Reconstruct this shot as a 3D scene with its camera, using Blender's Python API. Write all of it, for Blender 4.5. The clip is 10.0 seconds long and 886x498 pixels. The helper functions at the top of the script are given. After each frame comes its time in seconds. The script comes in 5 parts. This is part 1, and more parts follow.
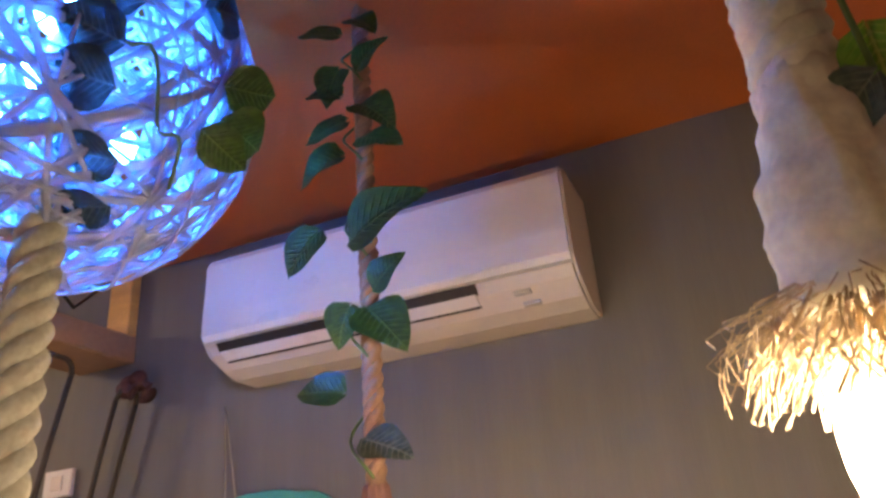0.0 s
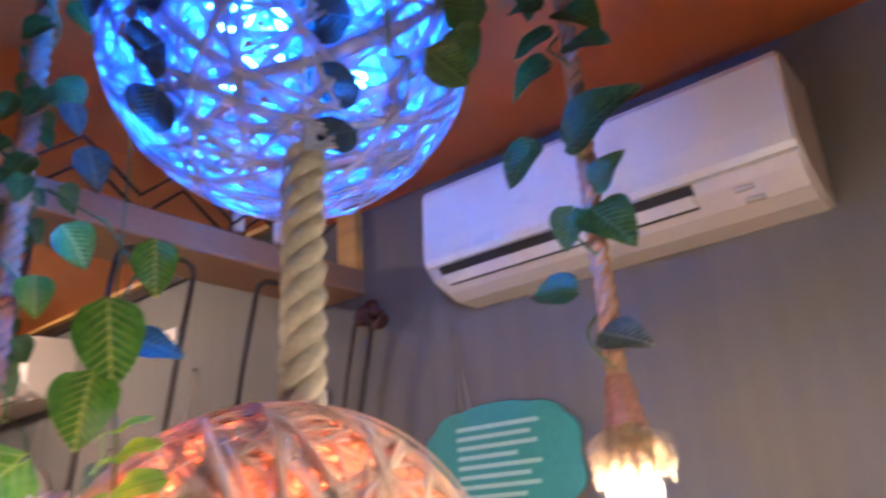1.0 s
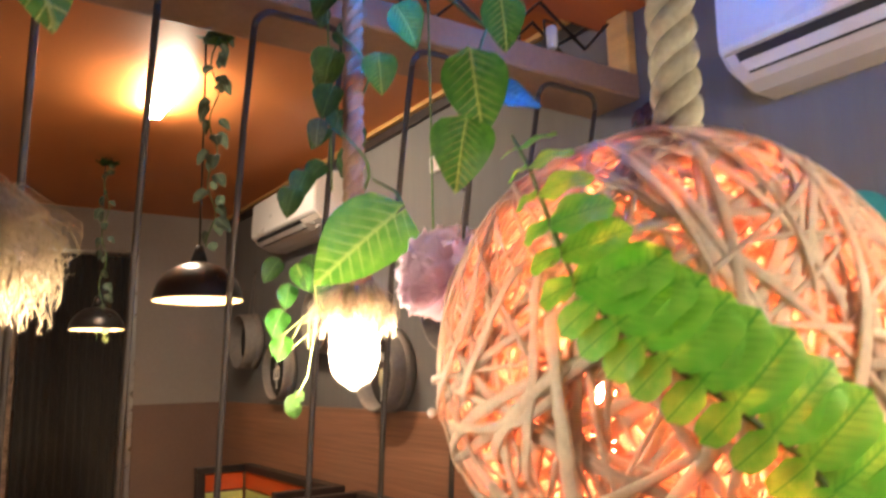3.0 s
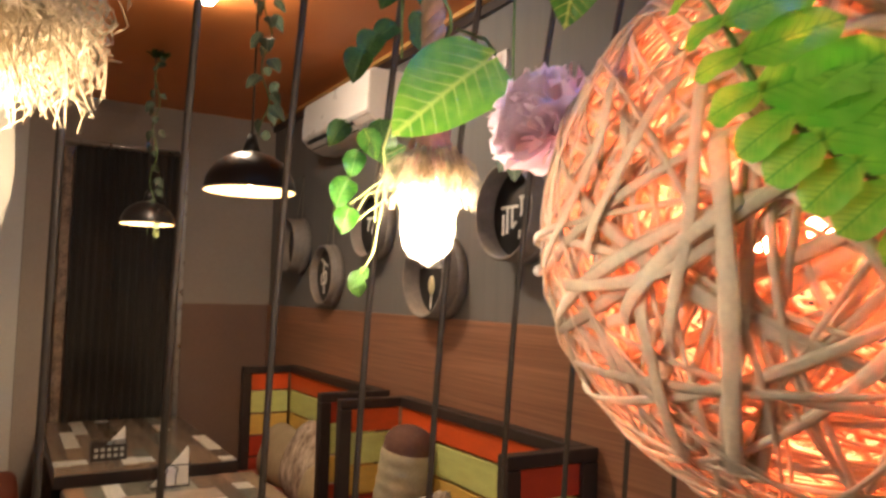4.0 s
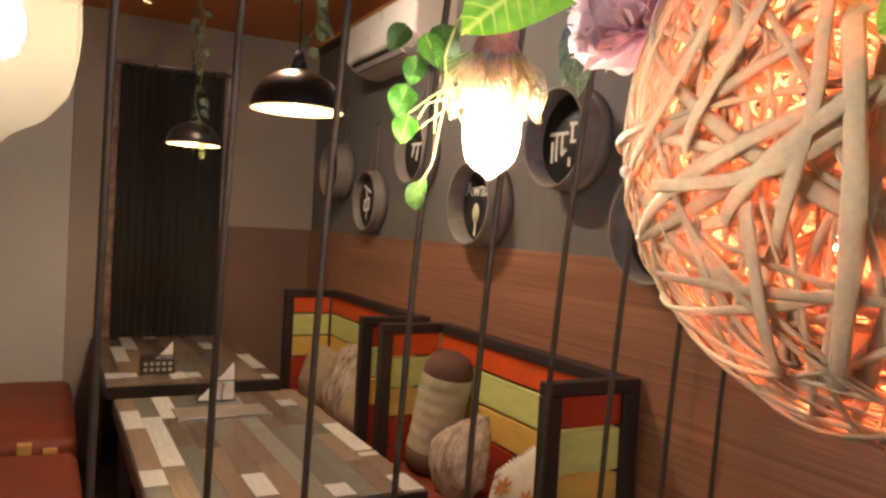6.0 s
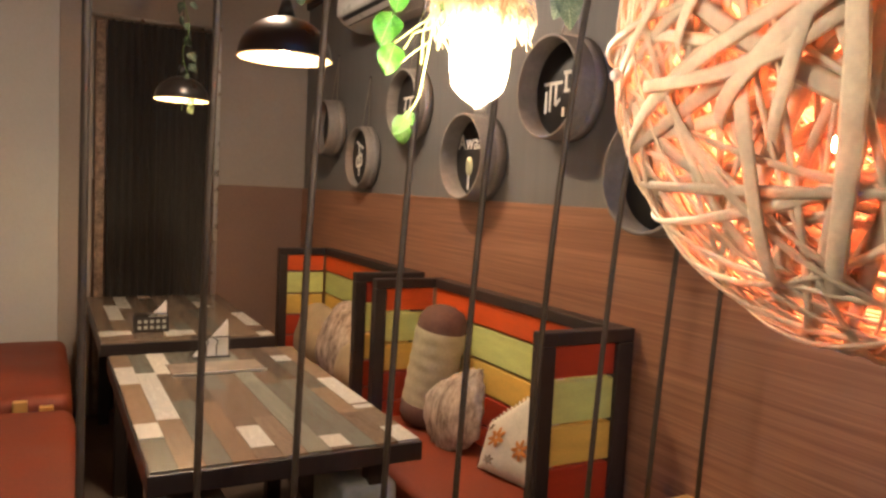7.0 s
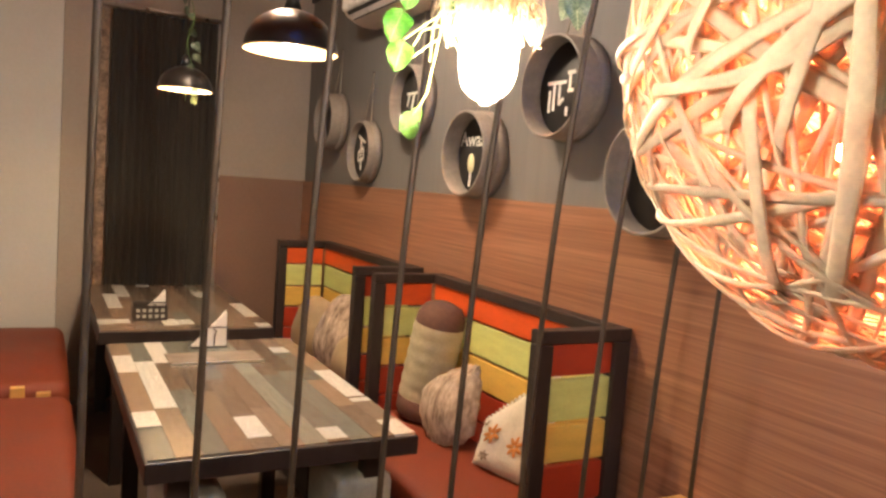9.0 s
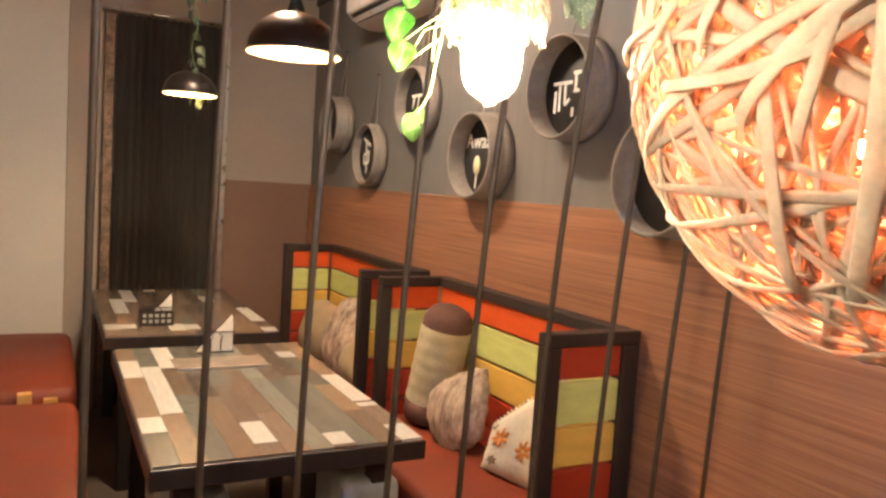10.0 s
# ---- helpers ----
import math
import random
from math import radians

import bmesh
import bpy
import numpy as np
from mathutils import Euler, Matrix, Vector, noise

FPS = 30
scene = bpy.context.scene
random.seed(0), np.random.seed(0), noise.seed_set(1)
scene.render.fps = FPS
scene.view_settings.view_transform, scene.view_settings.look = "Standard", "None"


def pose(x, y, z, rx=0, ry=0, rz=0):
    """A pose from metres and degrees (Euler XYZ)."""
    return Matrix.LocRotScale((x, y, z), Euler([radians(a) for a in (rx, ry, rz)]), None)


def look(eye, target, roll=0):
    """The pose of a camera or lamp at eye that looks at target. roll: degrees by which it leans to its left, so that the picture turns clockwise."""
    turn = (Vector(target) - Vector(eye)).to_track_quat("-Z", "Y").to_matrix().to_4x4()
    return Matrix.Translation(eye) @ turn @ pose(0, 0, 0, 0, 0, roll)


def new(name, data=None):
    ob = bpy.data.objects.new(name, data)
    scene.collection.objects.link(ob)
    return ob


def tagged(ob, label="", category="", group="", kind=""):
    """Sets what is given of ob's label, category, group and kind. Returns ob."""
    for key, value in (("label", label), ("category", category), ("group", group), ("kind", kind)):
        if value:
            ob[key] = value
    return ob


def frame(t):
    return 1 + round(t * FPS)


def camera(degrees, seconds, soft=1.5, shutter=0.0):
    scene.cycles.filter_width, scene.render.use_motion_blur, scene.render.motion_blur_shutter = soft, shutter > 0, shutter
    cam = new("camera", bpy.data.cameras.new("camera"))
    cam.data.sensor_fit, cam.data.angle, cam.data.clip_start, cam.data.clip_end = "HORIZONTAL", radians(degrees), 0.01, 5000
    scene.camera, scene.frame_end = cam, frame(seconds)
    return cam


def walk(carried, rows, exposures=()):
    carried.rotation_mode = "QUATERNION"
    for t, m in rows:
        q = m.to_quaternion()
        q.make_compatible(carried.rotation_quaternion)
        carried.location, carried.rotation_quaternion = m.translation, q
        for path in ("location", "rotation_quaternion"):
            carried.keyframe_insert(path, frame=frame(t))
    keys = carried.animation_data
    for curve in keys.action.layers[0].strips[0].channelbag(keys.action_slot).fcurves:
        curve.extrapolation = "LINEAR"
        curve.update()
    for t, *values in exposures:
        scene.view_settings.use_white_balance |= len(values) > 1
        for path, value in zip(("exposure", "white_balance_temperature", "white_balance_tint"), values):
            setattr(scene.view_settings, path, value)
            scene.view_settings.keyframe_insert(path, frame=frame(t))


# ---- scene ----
cam = camera(61.6, 10.0, soft=2.6, shutter=0.5)
PATH = [
    (0, (1.627, -1.482, 1.747), (0.945, 0.207, 2.571), -4.7),
    (0.5, (1.637, -1.49, 1.717), (0.802, 0.163, 2.473), -4.3),
    (1, (1.594, -1.521, 1.699), (0.438, -0.046, 2.398), -3.9),
    (1.5, (1.572, -1.548, 1.689), (0.266, -0.184, 2.348), -3.2),
    (2, (1.545, -1.579, 1.675), (0.068, -0.36, 2.249), -2.4),
    (2.5, (1.511, -1.611, 1.632), (-0.071, -0.474, 2.082), -1.7),
    (3, (1.46, -1.606, 1.598), (-0.178, -0.508, 1.932), -1.4),
    (3.2, (1.433, -1.603, 1.577), (-0.217, -0.512, 1.872), -1.0),
    (4.3, (1.314, -1.581, 1.543), (-0.426, -0.597, 1.616), 2.1),
    (4.5, (1.309, -1.581, 1.54), (-0.439, -0.609, 1.587), 2.2),
    (5, (1.303, -1.585, 1.531), (-0.464, -0.649, 1.522), 2.3),
    (5.2, (1.298, -1.586, 1.528), (-0.471, -0.657, 1.457), 2.7),
    (6.5, (1.291, -1.594, 1.507), (-0.475, -0.657, 1.455), 3.6),
    (7, (1.283, -1.574, 1.487), (-0.471, -0.628, 1.33), 2.8),
    (7.5, (1.283, -1.579, 1.486), (-0.469, -0.629, 1.312), 3.4),
    (8, (1.281, -1.581, 1.488), (-0.48, -0.656, 1.277), 3.3),
    (8.5, (1.283, -1.581, 1.487), (-0.476, -0.652, 1.288), 3.7),
    (9, (1.288, -1.585, 1.487), (-0.463, -0.634, 1.32), 4.2),
    (9.5, (1.273, -1.574, 1.487), (-0.479, -0.62, 1.345), 3.9),
    (10, (1.273, -1.573, 1.487), (-0.488, -0.639, 1.325), 3.7),
]
walk(cam, [(t, look(eye, target, roll)) for t, eye, target, roll in PATH],
     [(0, 0.66, 7400, 16), (0.7, 0.64, 6500, 12), (1.2, 0.74, 6100, 27), (1.8, 0.80, 6150, 30), (2.5, 0.88, 6350, 14), (3.1, 0.80, 6450, 8), (4.5, 0.52, 6500, 10),
      (6.5, 0.70, 6500, 10), (7.5, 1.27, 6500, 9), (10, 1.50, 6500, 9)])

# ---- world and exposure ----
world = bpy.data.worlds.new("dim_room")
world.use_nodes = True
world.node_tree.nodes["Background"].inputs[0].default_value = (0.02, 0.018, 0.016, 1)
world.node_tree.nodes["Background"].inputs[1].default_value = 0.3
scene.world = world
scene.view_settings.exposure = 0.0

# strengths of the lamps that the place has
BULB, ORANGE_LED, BLUE_LED, PENDANT, PANEL = 360, 365, 440, 190, 155


# ---- materials ----
def nodes_of(name):
    m = bpy.data.materials.new(name)
    m.use_nodes = True
    nt = m.node_tree
    return m, nt, nt.nodes["Principled BSDF"]


def link(nt, a, b):
    nt.links.new(a, b)


def mat(name, color, rough=0.6, metal=0.0, var=0.25, scale=6.0, stretch=(1, 1, 1), bump=0.15, fine=60.0, rnd=0.0, sub=0.0, second=None):
    """A surface with blotches and fine grain in object space."""
    m, nt, b = nodes_of(name)
    N = nt.nodes.new
    tc, mp = N("ShaderNodeTexCoord"), N("ShaderNodeMapping")
    mp.inputs["Scale"].default_value = stretch
    link(nt, tc.outputs["Object"], mp.inputs[0])
    n1, n2 = N("ShaderNodeTexNoise"), N("ShaderNodeTexNoise")
    n1.inputs["Scale"].default_value, n1.inputs["Detail"].default_value = scale, 5
    n2.inputs["Scale"].default_value, n2.inputs["Detail"].default_value = fine, 4
    link(nt, mp.outputs[0], n1.inputs["Vector"])
    link(nt, mp.outputs[0], n2.inputs["Vector"])
    mix = N("ShaderNodeMix")
    mix.data_type = "FLOAT"
    mix.inputs[0].default_value = 0.4
    link(nt, n1.outputs[0], mix.inputs[2])
    link(nt, n2.outputs[0], mix.inputs[3])
    ramp = N("ShaderNodeValToRGB")
    lo = tuple(c * (1 - var) for c in color)
    hi = second or tuple(min(1, c * (1 + var)) for c in color)
    ramp.color_ramp.elements[0].position, ramp.color_ramp.elements[1].position = 0.3, 0.7
    ramp.color_ramp.elements[0].color, ramp.color_ramp.elements[1].color = (*lo, 1), (*hi, 1)
    link(nt, mix.outputs[0], ramp.inputs[0])
    out = ramp.outputs[0]
    if rnd:
        info, hsv, mr = N("ShaderNodeObjectInfo"), N("ShaderNodeHueSaturation"), N("ShaderNodeMapRange")
        mr.inputs["To Min"].default_value, mr.inputs["To Max"].default_value = 1 - rnd, 1 + rnd
        link(nt, info.outputs["Random"], mr.inputs[0])
        link(nt, mr.outputs[0], hsv.inputs["Value"])
        link(nt, out, hsv.inputs["Color"])
        out = hsv.outputs[0]
    link(nt, out, b.inputs["Base Color"])
    rr = N("ShaderNodeMapRange")
    rr.inputs["To Min"].default_value, rr.inputs["To Max"].default_value = max(0.02, rough - 0.1), min(1, rough + 0.1)
    link(nt, n1.outputs[0], rr.inputs[0])
    link(nt, rr.outputs[0], b.inputs["Roughness"])
    b.inputs["Metallic"].default_value = metal
    if sub:
        b.inputs["Subsurface Weight"].default_value = sub
        b.inputs["Subsurface Radius"].default_value = (0.01, 0.01, 0.01)
    if bump:
        bp = N("ShaderNodeBump")
        bp.inputs["Strength"].default_value, bp.inputs["Distance"].default_value = bump, 0.003
        link(nt, mix.outputs[0], bp.inputs["Height"])
        link(nt, bp.outputs[0], b.inputs["Normal"])
    return m


def glow(name, color, strength):
    m, nt, b = nodes_of(name)
    b.inputs["Base Color"].default_value = (*color, 1)
    b.inputs["Emission Color"].default_value = (*color, 1)
    b.inputs["Emission Strength"].default_value = strength
    return m


def leaf_mat(name, dark, light, vein, patch=7.0, relief=0.5, through_=0.35):
    """Waxy leaf: veins run slantwise from the midrib, in the leaf's own space (y along it)."""
    m, nt, b = nodes_of(name)
    N = nt.nodes.new
    tc, sep = N("ShaderNodeTexCoord"), N("ShaderNodeSeparateXYZ")
    link(nt, tc.outputs["Object"], sep.inputs[0])

    def op(kind, a, c):
        q = N("ShaderNodeMath")
        q.operation = kind
        for i, v in enumerate((a, c)):
            if isinstance(v, (int, float)):
                q.inputs[i].default_value = v
            else:
                link(nt, v, q.inputs[i])
        return q.outputs[0]

    ax = op("ABSOLUTE", sep.outputs[0], 0)
    ph = op("SUBTRACT", sep.outputs[1], op("MULTIPLY", ax, 0.75))
    wave = op("SINE", op("MULTIPLY", ph, 55.0), 0)
    ribs = op("POWER", op("MAXIMUM", wave, 0.0), 6.0)
    fade = op("MAXIMUM", op("SUBTRACT", 1.0, op("MULTIPLY", ax, 3.2)), 0.0)
    mid = op("MAXIMUM", op("SUBTRACT", 1.0, op("MULTIPLY", ax, 32.0)), 0.0)
    veins = op("MINIMUM", op("ADD", op("MULTIPLY", ribs, fade), mid), 1.0)
    noise_ = N("ShaderNodeTexNoise")
    noise_.inputs["Scale"].default_value = patch
    link(nt, tc.outputs["Object"], noise_.inputs["Vector"])
    ramp = N("ShaderNodeValToRGB")
    ramp.color_ramp.elements[0].position, ramp.color_ramp.elements[1].position = 0.35, 0.68
    ramp.color_ramp.elements[0].color, ramp.color_ramp.elements[1].color = (*dark, 1), (*light, 1)
    link(nt, noise_.outputs[0], ramp.inputs[0])
    mx = N("ShaderNodeMix")
    mx.data_type = "RGBA"
    mx.inputs[7].default_value = (*vein, 1)
    link(nt, veins, mx.inputs[0])
    link(nt, ramp.outputs[0], mx.inputs[6])
    link(nt, mx.outputs[2], b.inputs["Base Color"])
    b.inputs["Roughness"].default_value = 0.46
    b.inputs["Subsurface Weight"].default_value = 0.0
    tr = N("ShaderNodeBsdfTranslucent")
    link(nt, mx.outputs[2], tr.inputs[0])
    ms = N("ShaderNodeMixShader")
    ms.inputs[0].default_value = through_
    link(nt, b.outputs[0], ms.inputs[1])
    link(nt, tr.outputs[0], ms.inputs[2])
    link(nt, ms.outputs[0], nt.nodes["Material Output"].inputs[0])
    bp = N("ShaderNodeBump")
    bp.inputs["Strength"].default_value, bp.inputs["Distance"].default_value = relief, 0.02
    link(nt, veins, bp.inputs["Height"])
    link(nt, bp.outputs[0], b.inputs["Normal"])
    return m


M_CEIL = mat("orange_ceiling_paint", (0.58, 0.15, 0.038), 0.5, var=0.12, scale=1.6, bump=0.1, fine=180)
M_CEIL2 = mat("orange_dining_ceiling_paint", (0.62, 0.20, 0.05), 0.5, var=0.12, scale=1.4, bump=0.1, fine=180)
M_WALL = mat("grey_textured_wallpaper", (0.152, 0.142, 0.134), 0.72, var=0.13, scale=1.6, stretch=(14, 14, 0.35), bump=0.28, fine=34)
M_LAM = mat("wood_laminate", (0.25, 0.105, 0.056), 0.40, var=0.40, scale=1.5, stretch=(0.40, 1, 34), bump=0.16, fine=6, second=(0.37, 0.180, 0.105))
M_TAUPE = mat("taupe_wall_paint", (0.36, 0.30, 0.25), 0.7, var=0.1, scale=2, bump=0.08)
M_TAUPE_DARK = mat("brown_dado_paint", (0.20, 0.115, 0.08), 0.6, var=0.15, scale=2, bump=0.08)
M_CREAM = mat("cream_wall_paint", (0.58, 0.56, 0.52), 0.7, var=0.07, scale=2, bump=0.08)
M_FLOOR = mat("brown_floor_tile", (0.16, 0.11, 0.08), 0.35, var=0.25, scale=5)
M_BEAM = mat("brown_beam_paint", (0.36, 0.21, 0.13), 0.55, var=0.18, scale=3, bump=0.12)
M_PINE = mat("yellow_pine", (0.62, 0.34, 0.10), 0.5, var=0.25, scale=3, stretch=(1, 1, 8), bump=0.1)
M_IRON = mat("black_iron", (0.050, 0.035, 0.024), 0.6, 0.1, var=0.3, scale=20, bump=0.1)
M_BLACKWOOD = mat("black_stained_wood", (0.028, 0.018, 0.015), 0.45, var=0.35, scale=5, stretch=(1, 1, 0.3), bump=0.15)
M_CURTAIN = mat("dark_curtain_cloth", (0.035, 0.03, 0.025), 0.85, var=0.3, scale=10, stretch=(4, 4, 0.4), bump=0.3, fine=150)
M_PATTERN = mat("patterned_border_cloth", (0.20, 0.13, 0.09), 0.8, var=0.6, scale=18, bump=0.2, second=(0.42, 0.30, 0.22))
M_METAL = mat("brushed_metal", (0.55, 0.52, 0.47), 0.3, 0.9, var=0.15, scale=20)
M_WHITE = mat("white_appliance_plastic", (0.75, 0.71, 0.68), 0.3, var=0.04, scale=4, bump=0.03)
M_WHITE2 = mat("ivory_louvre_plastic", (0.66, 0.58, 0.52), 0.4, var=0.05, scale=4, bump=0.03)
M_DARKSLOT = mat("dark_plastic", (0.02, 0.018, 0.018), 0.6, var=0.2)
M_LABELGREY = mat("grey_printed_mark", (0.50, 0.46, 0.43), 0.6, var=0.1)
M_ROPE = mat("twisted_jute_rope", (0.34, 0.315, 0.25), 0.9, var=0.3, scale=30, bump=0.6, fine=160)
M_ROPE2 = mat("brown_hemp_rope", (0.34, 0.20, 0.13), 0.9, var=0.3, scale=30, bump=0.6, fine=160)
M_JUTE = mat("pale_jute_wrap", (0.66, 0.65, 0.50), 0.9, var=0.25, scale=18, bump=0.6, fine=120)
M_TASSEL = mat("frayed_jute_fibre", (0.33, 0.245, 0.145), 0.8, var=0.3, scale=40, bump=0.3, rnd=0.15)
M_COLLAR = mat("dusky_pink_cloth", (0.30, 0.15, 0.12), 0.9, var=0.3, scale=30, bump=0.6, fine=120)
M_RATTAN = mat("peeled_rattan", (0.77, 0.69, 0.55), 0.62, var=0.28, scale=30, bump=0.7, fine=220, rnd=0.25)
# Pinker than the outer rattan: the salmon glow inside is put into the colour.
M_RATTAN_IN = mat("rattan_inner_glow_tint", (0.70, 0.46, 0.35), 0.5, var=0.25, scale=25, bump=0.25)
# White thread; part of the blue lamp's glow is put into its colours.
M_THREAD = mat("thread_tinted_by_blue_lamp", (0.44, 0.46, 0.54), 0.28, var=0.12, scale=40, bump=0.25, rnd=0.1)
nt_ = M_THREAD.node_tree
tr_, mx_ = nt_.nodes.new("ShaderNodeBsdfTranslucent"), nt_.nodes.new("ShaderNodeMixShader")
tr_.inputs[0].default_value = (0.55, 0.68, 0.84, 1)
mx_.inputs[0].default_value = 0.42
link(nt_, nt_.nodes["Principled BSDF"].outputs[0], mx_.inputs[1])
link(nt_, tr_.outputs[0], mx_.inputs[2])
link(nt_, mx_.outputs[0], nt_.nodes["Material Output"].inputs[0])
nt_ = M_RATTAN.node_tree
tr_, mx_ = nt_.nodes.new("ShaderNodeBsdfTranslucent"), nt_.nodes.new("ShaderNodeMixShader")
tr_.inputs[0].default_value = (0.90, 0.72, 0.56, 1)
mx_.inputs[0].default_value = 0.34
link(nt_, nt_.nodes["Principled BSDF"].outputs[0], mx_.inputs[1])
link(nt_, tr_.outputs[0], mx_.inputs[2])
link(nt_, mx_.outputs[0], nt_.nodes["Material Output"].inputs[0])
M_GLASSB = glow("lit_bulb_glass", (1.0, 0.83, 0.60), BULB)
M_SMALLCORE = glow("small_bulb_core", (1.0, 0.83, 0.60), 520)
M_SHELL, nt_, pb_ = nodes_of("frosted_bulb_glass")
pb_.inputs["Base Color"].default_value, pb_.inputs["Roughness"].default_value = (0.92, 0.86, 0.76, 1), 0.15
tp_, tl_, mx1_, mx2_ = (nt_.nodes.new(k) for k in ("ShaderNodeBsdfTransparent", "ShaderNodeBsdfTranslucent", "ShaderNodeMixShader", "ShaderNodeMixShader"))
tl_.inputs[0].default_value = (0.95, 0.84, 0.66, 1)
mx1_.inputs[0].default_value, mx2_.inputs[0].default_value = 0.25, 0.90
link(nt_, tl_.outputs[0], mx1_.inputs[1])
link(nt_, pb_.outputs[0], mx1_.inputs[2])
link(nt_, mx1_.outputs[0], mx2_.inputs[1])
link(nt_, tp_.outputs[0], mx2_.inputs[2])
link(nt_, mx2_.outputs[0], nt_.nodes["Material Output"].inputs[0])
mx2_.name = "see_through"
M_SHELLCLEAR = M_SHELL.copy()
M_SHELLCLEAR.name = "clear_bulb_glass"
M_SHELLCLEAR.node_tree.nodes["see_through"].inputs[0].default_value = 0.99
M_ORANGE = glow("orange_led", (1.0, 0.25, 0.115), ORANGE_LED)
M_BLUE = glow("blue_led", (0.015, 0.24, 1.0), BLUE_LED)
M_PEND = glow("warm_pendant_bulb", (1.0, 0.72, 0.40), PENDANT)
M_PANEL = glow("ceiling_panel_diffuser", (1.0, 0.84, 0.63), PANEL)
M_SHADE = mat("black_lamp_enamel", (0.018, 0.016, 0.015), 0.3, 0.2, var=0.2, bump=0.03)
M_SHADEIN = mat("cream_lamp_enamel", (0.62, 0.50, 0.34), 0.5, var=0.05, bump=0.02)
M_SIEVE = mat("grey_painted_sieve_hoop", (0.23, 0.195, 0.168), 0.6, var=0.25, scale=12, bump=0.2)
M_SIEVEBLACK = mat("blackboard_disc", (0.022, 0.018, 0.016), 0.6, var=0.3, scale=8)
M_CHALK = mat("white_chalk_paint", (0.80, 0.76, 0.68), 0.8, var=0.1)
M_PALEGREEN = mat("pale_spoon_paint", (0.62, 0.58, 0.36), 0.8, var=0.1)
M_STRING = mat("grey_hanging_string", (0.30, 0.26, 0.22), 0.9, var=0.2)
M_SLAT_R = mat("orange_red_painted_wood", (0.62, 0.085, 0.015), 0.45, var=0.16, scale=8, stretch=(1, 1, 4), bump=0.12)
M_SLAT_G = mat("lime_painted_wood", (0.55, 0.58, 0.20), 0.5, var=0.14, scale=8, stretch=(1, 1, 4), bump=0.12)
M_SLAT_Y = mat("yellow_painted_wood", (0.66, 0.42, 0.09), 0.5, var=0.14, scale=8, stretch=(1, 1, 4), bump=0.12)
M_SLAT_D = mat("dark_red_painted_wood", (0.36, 0.035, 0.012), 0.5, var=0.16, scale=8, stretch=(1, 1, 4), bump=0.12)
M_RED = mat("rust_red_upholstery", (0.17, 0.027, 0.008), 0.6, var=0.22, scale=5, bump=0.3, fine=90)
M_KHAKI = mat("khaki_cushion_cloth", (0.36, 0.27, 0.16), 0.85, var=0.2, scale=14, bump=0.4, fine=160)
M_OLIVE = mat("quilted_beige_cloth", (0.42, 0.36, 0.23), 0.85, var=0.22, scale=16, bump=0.6, fine=120)
M_BROWNCLOTH = mat("brown_cushion_cloth", (0.10, 0.045, 0.03), 0.85, var=0.3, scale=12, bump=0.3)
M_PRINT = mat("brown_and_cream_print", (0.17, 0.10, 0.06), 0.85, var=0.45, scale=20, stretch=(1.4, 1, 0.5), bump=1.0, second=(0.66, 0.52, 0.40), fine=60)
M_EMBROID = mat("cream_cushion_cloth", (0.66, 0.60, 0.50), 0.85, var=0.15, scale=12, bump=0.6, fine=90)
M_ORANGETHREAD = mat("orange_embroidery_thread", (0.58, 0.24, 0.07), 0.8, var=0.3, scale=30, bump=0.6, fine=200)
M_BROWNTHREAD = mat("brown_embroidery_thread", (0.22, 0.15, 0.09), 0.8, var=0.3, scale=30, bump=0.6, fine=200)
M_PAPER = mat("white_napkin_paper", (0.80, 0.77, 0.72), 0.8, var=0.05, bump=0.1)
M_STEEL = mat("dark_wire", (0.06, 0.05, 0.045), 0.35, 0.8, var=0.2)
M_MENU = mat("glossy_menu_card", (0.30, 0.24, 0.19), 0.22, var=0.25, scale=10)
M_TEAL = mat("teal_painted_board", (0.035, 0.30, 0.28), 0.5, var=0.14, scale=8, bump=0.1)
M_TEALTXT = mat("pale_mint_lettering", (0.38, 0.62, 0.56), 0.6, var=0.1)
M_PETAL = mat("lilac_pink_petal", (0.92, 0.76, 0.84), 0.75, var=0.12, scale=14, bump=0.2, second=(0.88, 0.76, 0.92))
nt_ = M_PETAL.node_tree
tr_, mx_ = nt_.nodes.new("ShaderNodeBsdfTranslucent"), nt_.nodes.new("ShaderNodeMixShader")
tr_.inputs[0].default_value = (0.92, 0.74, 0.82, 1)
mx_.inputs[0].default_value = 0.45
link(nt_, nt_.nodes["Principled BSDF"].outputs[0], mx_.inputs[1])
link(nt_, tr_.outputs[0], mx_.inputs[2])
link(nt_, mx_.outputs[0], nt_.nodes["Material Output"].inputs[0])
M_PETALDARK = mat("dark_wine_petal", (0.085, 0.03, 0.03), 0.7, var=0.3, scale=14)
M_STEM = mat("green_plastic_stem", (0.10, 0.17, 0.05), 0.5, var=0.3, scale=20)
M_STEMPALE = mat("pale_yellow_green_stem", (0.46, 0.48, 0.16), 0.5, var=0.2, scale=20)
M_LEAF = leaf_mat("dark_pothos_leaf", (0.020, 0.060, 0.007), (0.05, 0.12, 0.012), (0.10, 0.18, 0.04), 7.0, 0.5, 0.08)
M_LEAFMID = leaf_mat("green_pothos_leaf", (0.035, 0.15, 0.012), (0.08, 0.25, 0.025), (0.42, 0.52, 0.12), 7.0, 0.5, 0.22)
M_LEAFLIME = leaf_mat("lime_leaf", (0.10, 0.30, 0.025), (0.20, 0.41, 0.045), (0.42, 0.56, 0.12), 7.0, 0.35, 0.24)
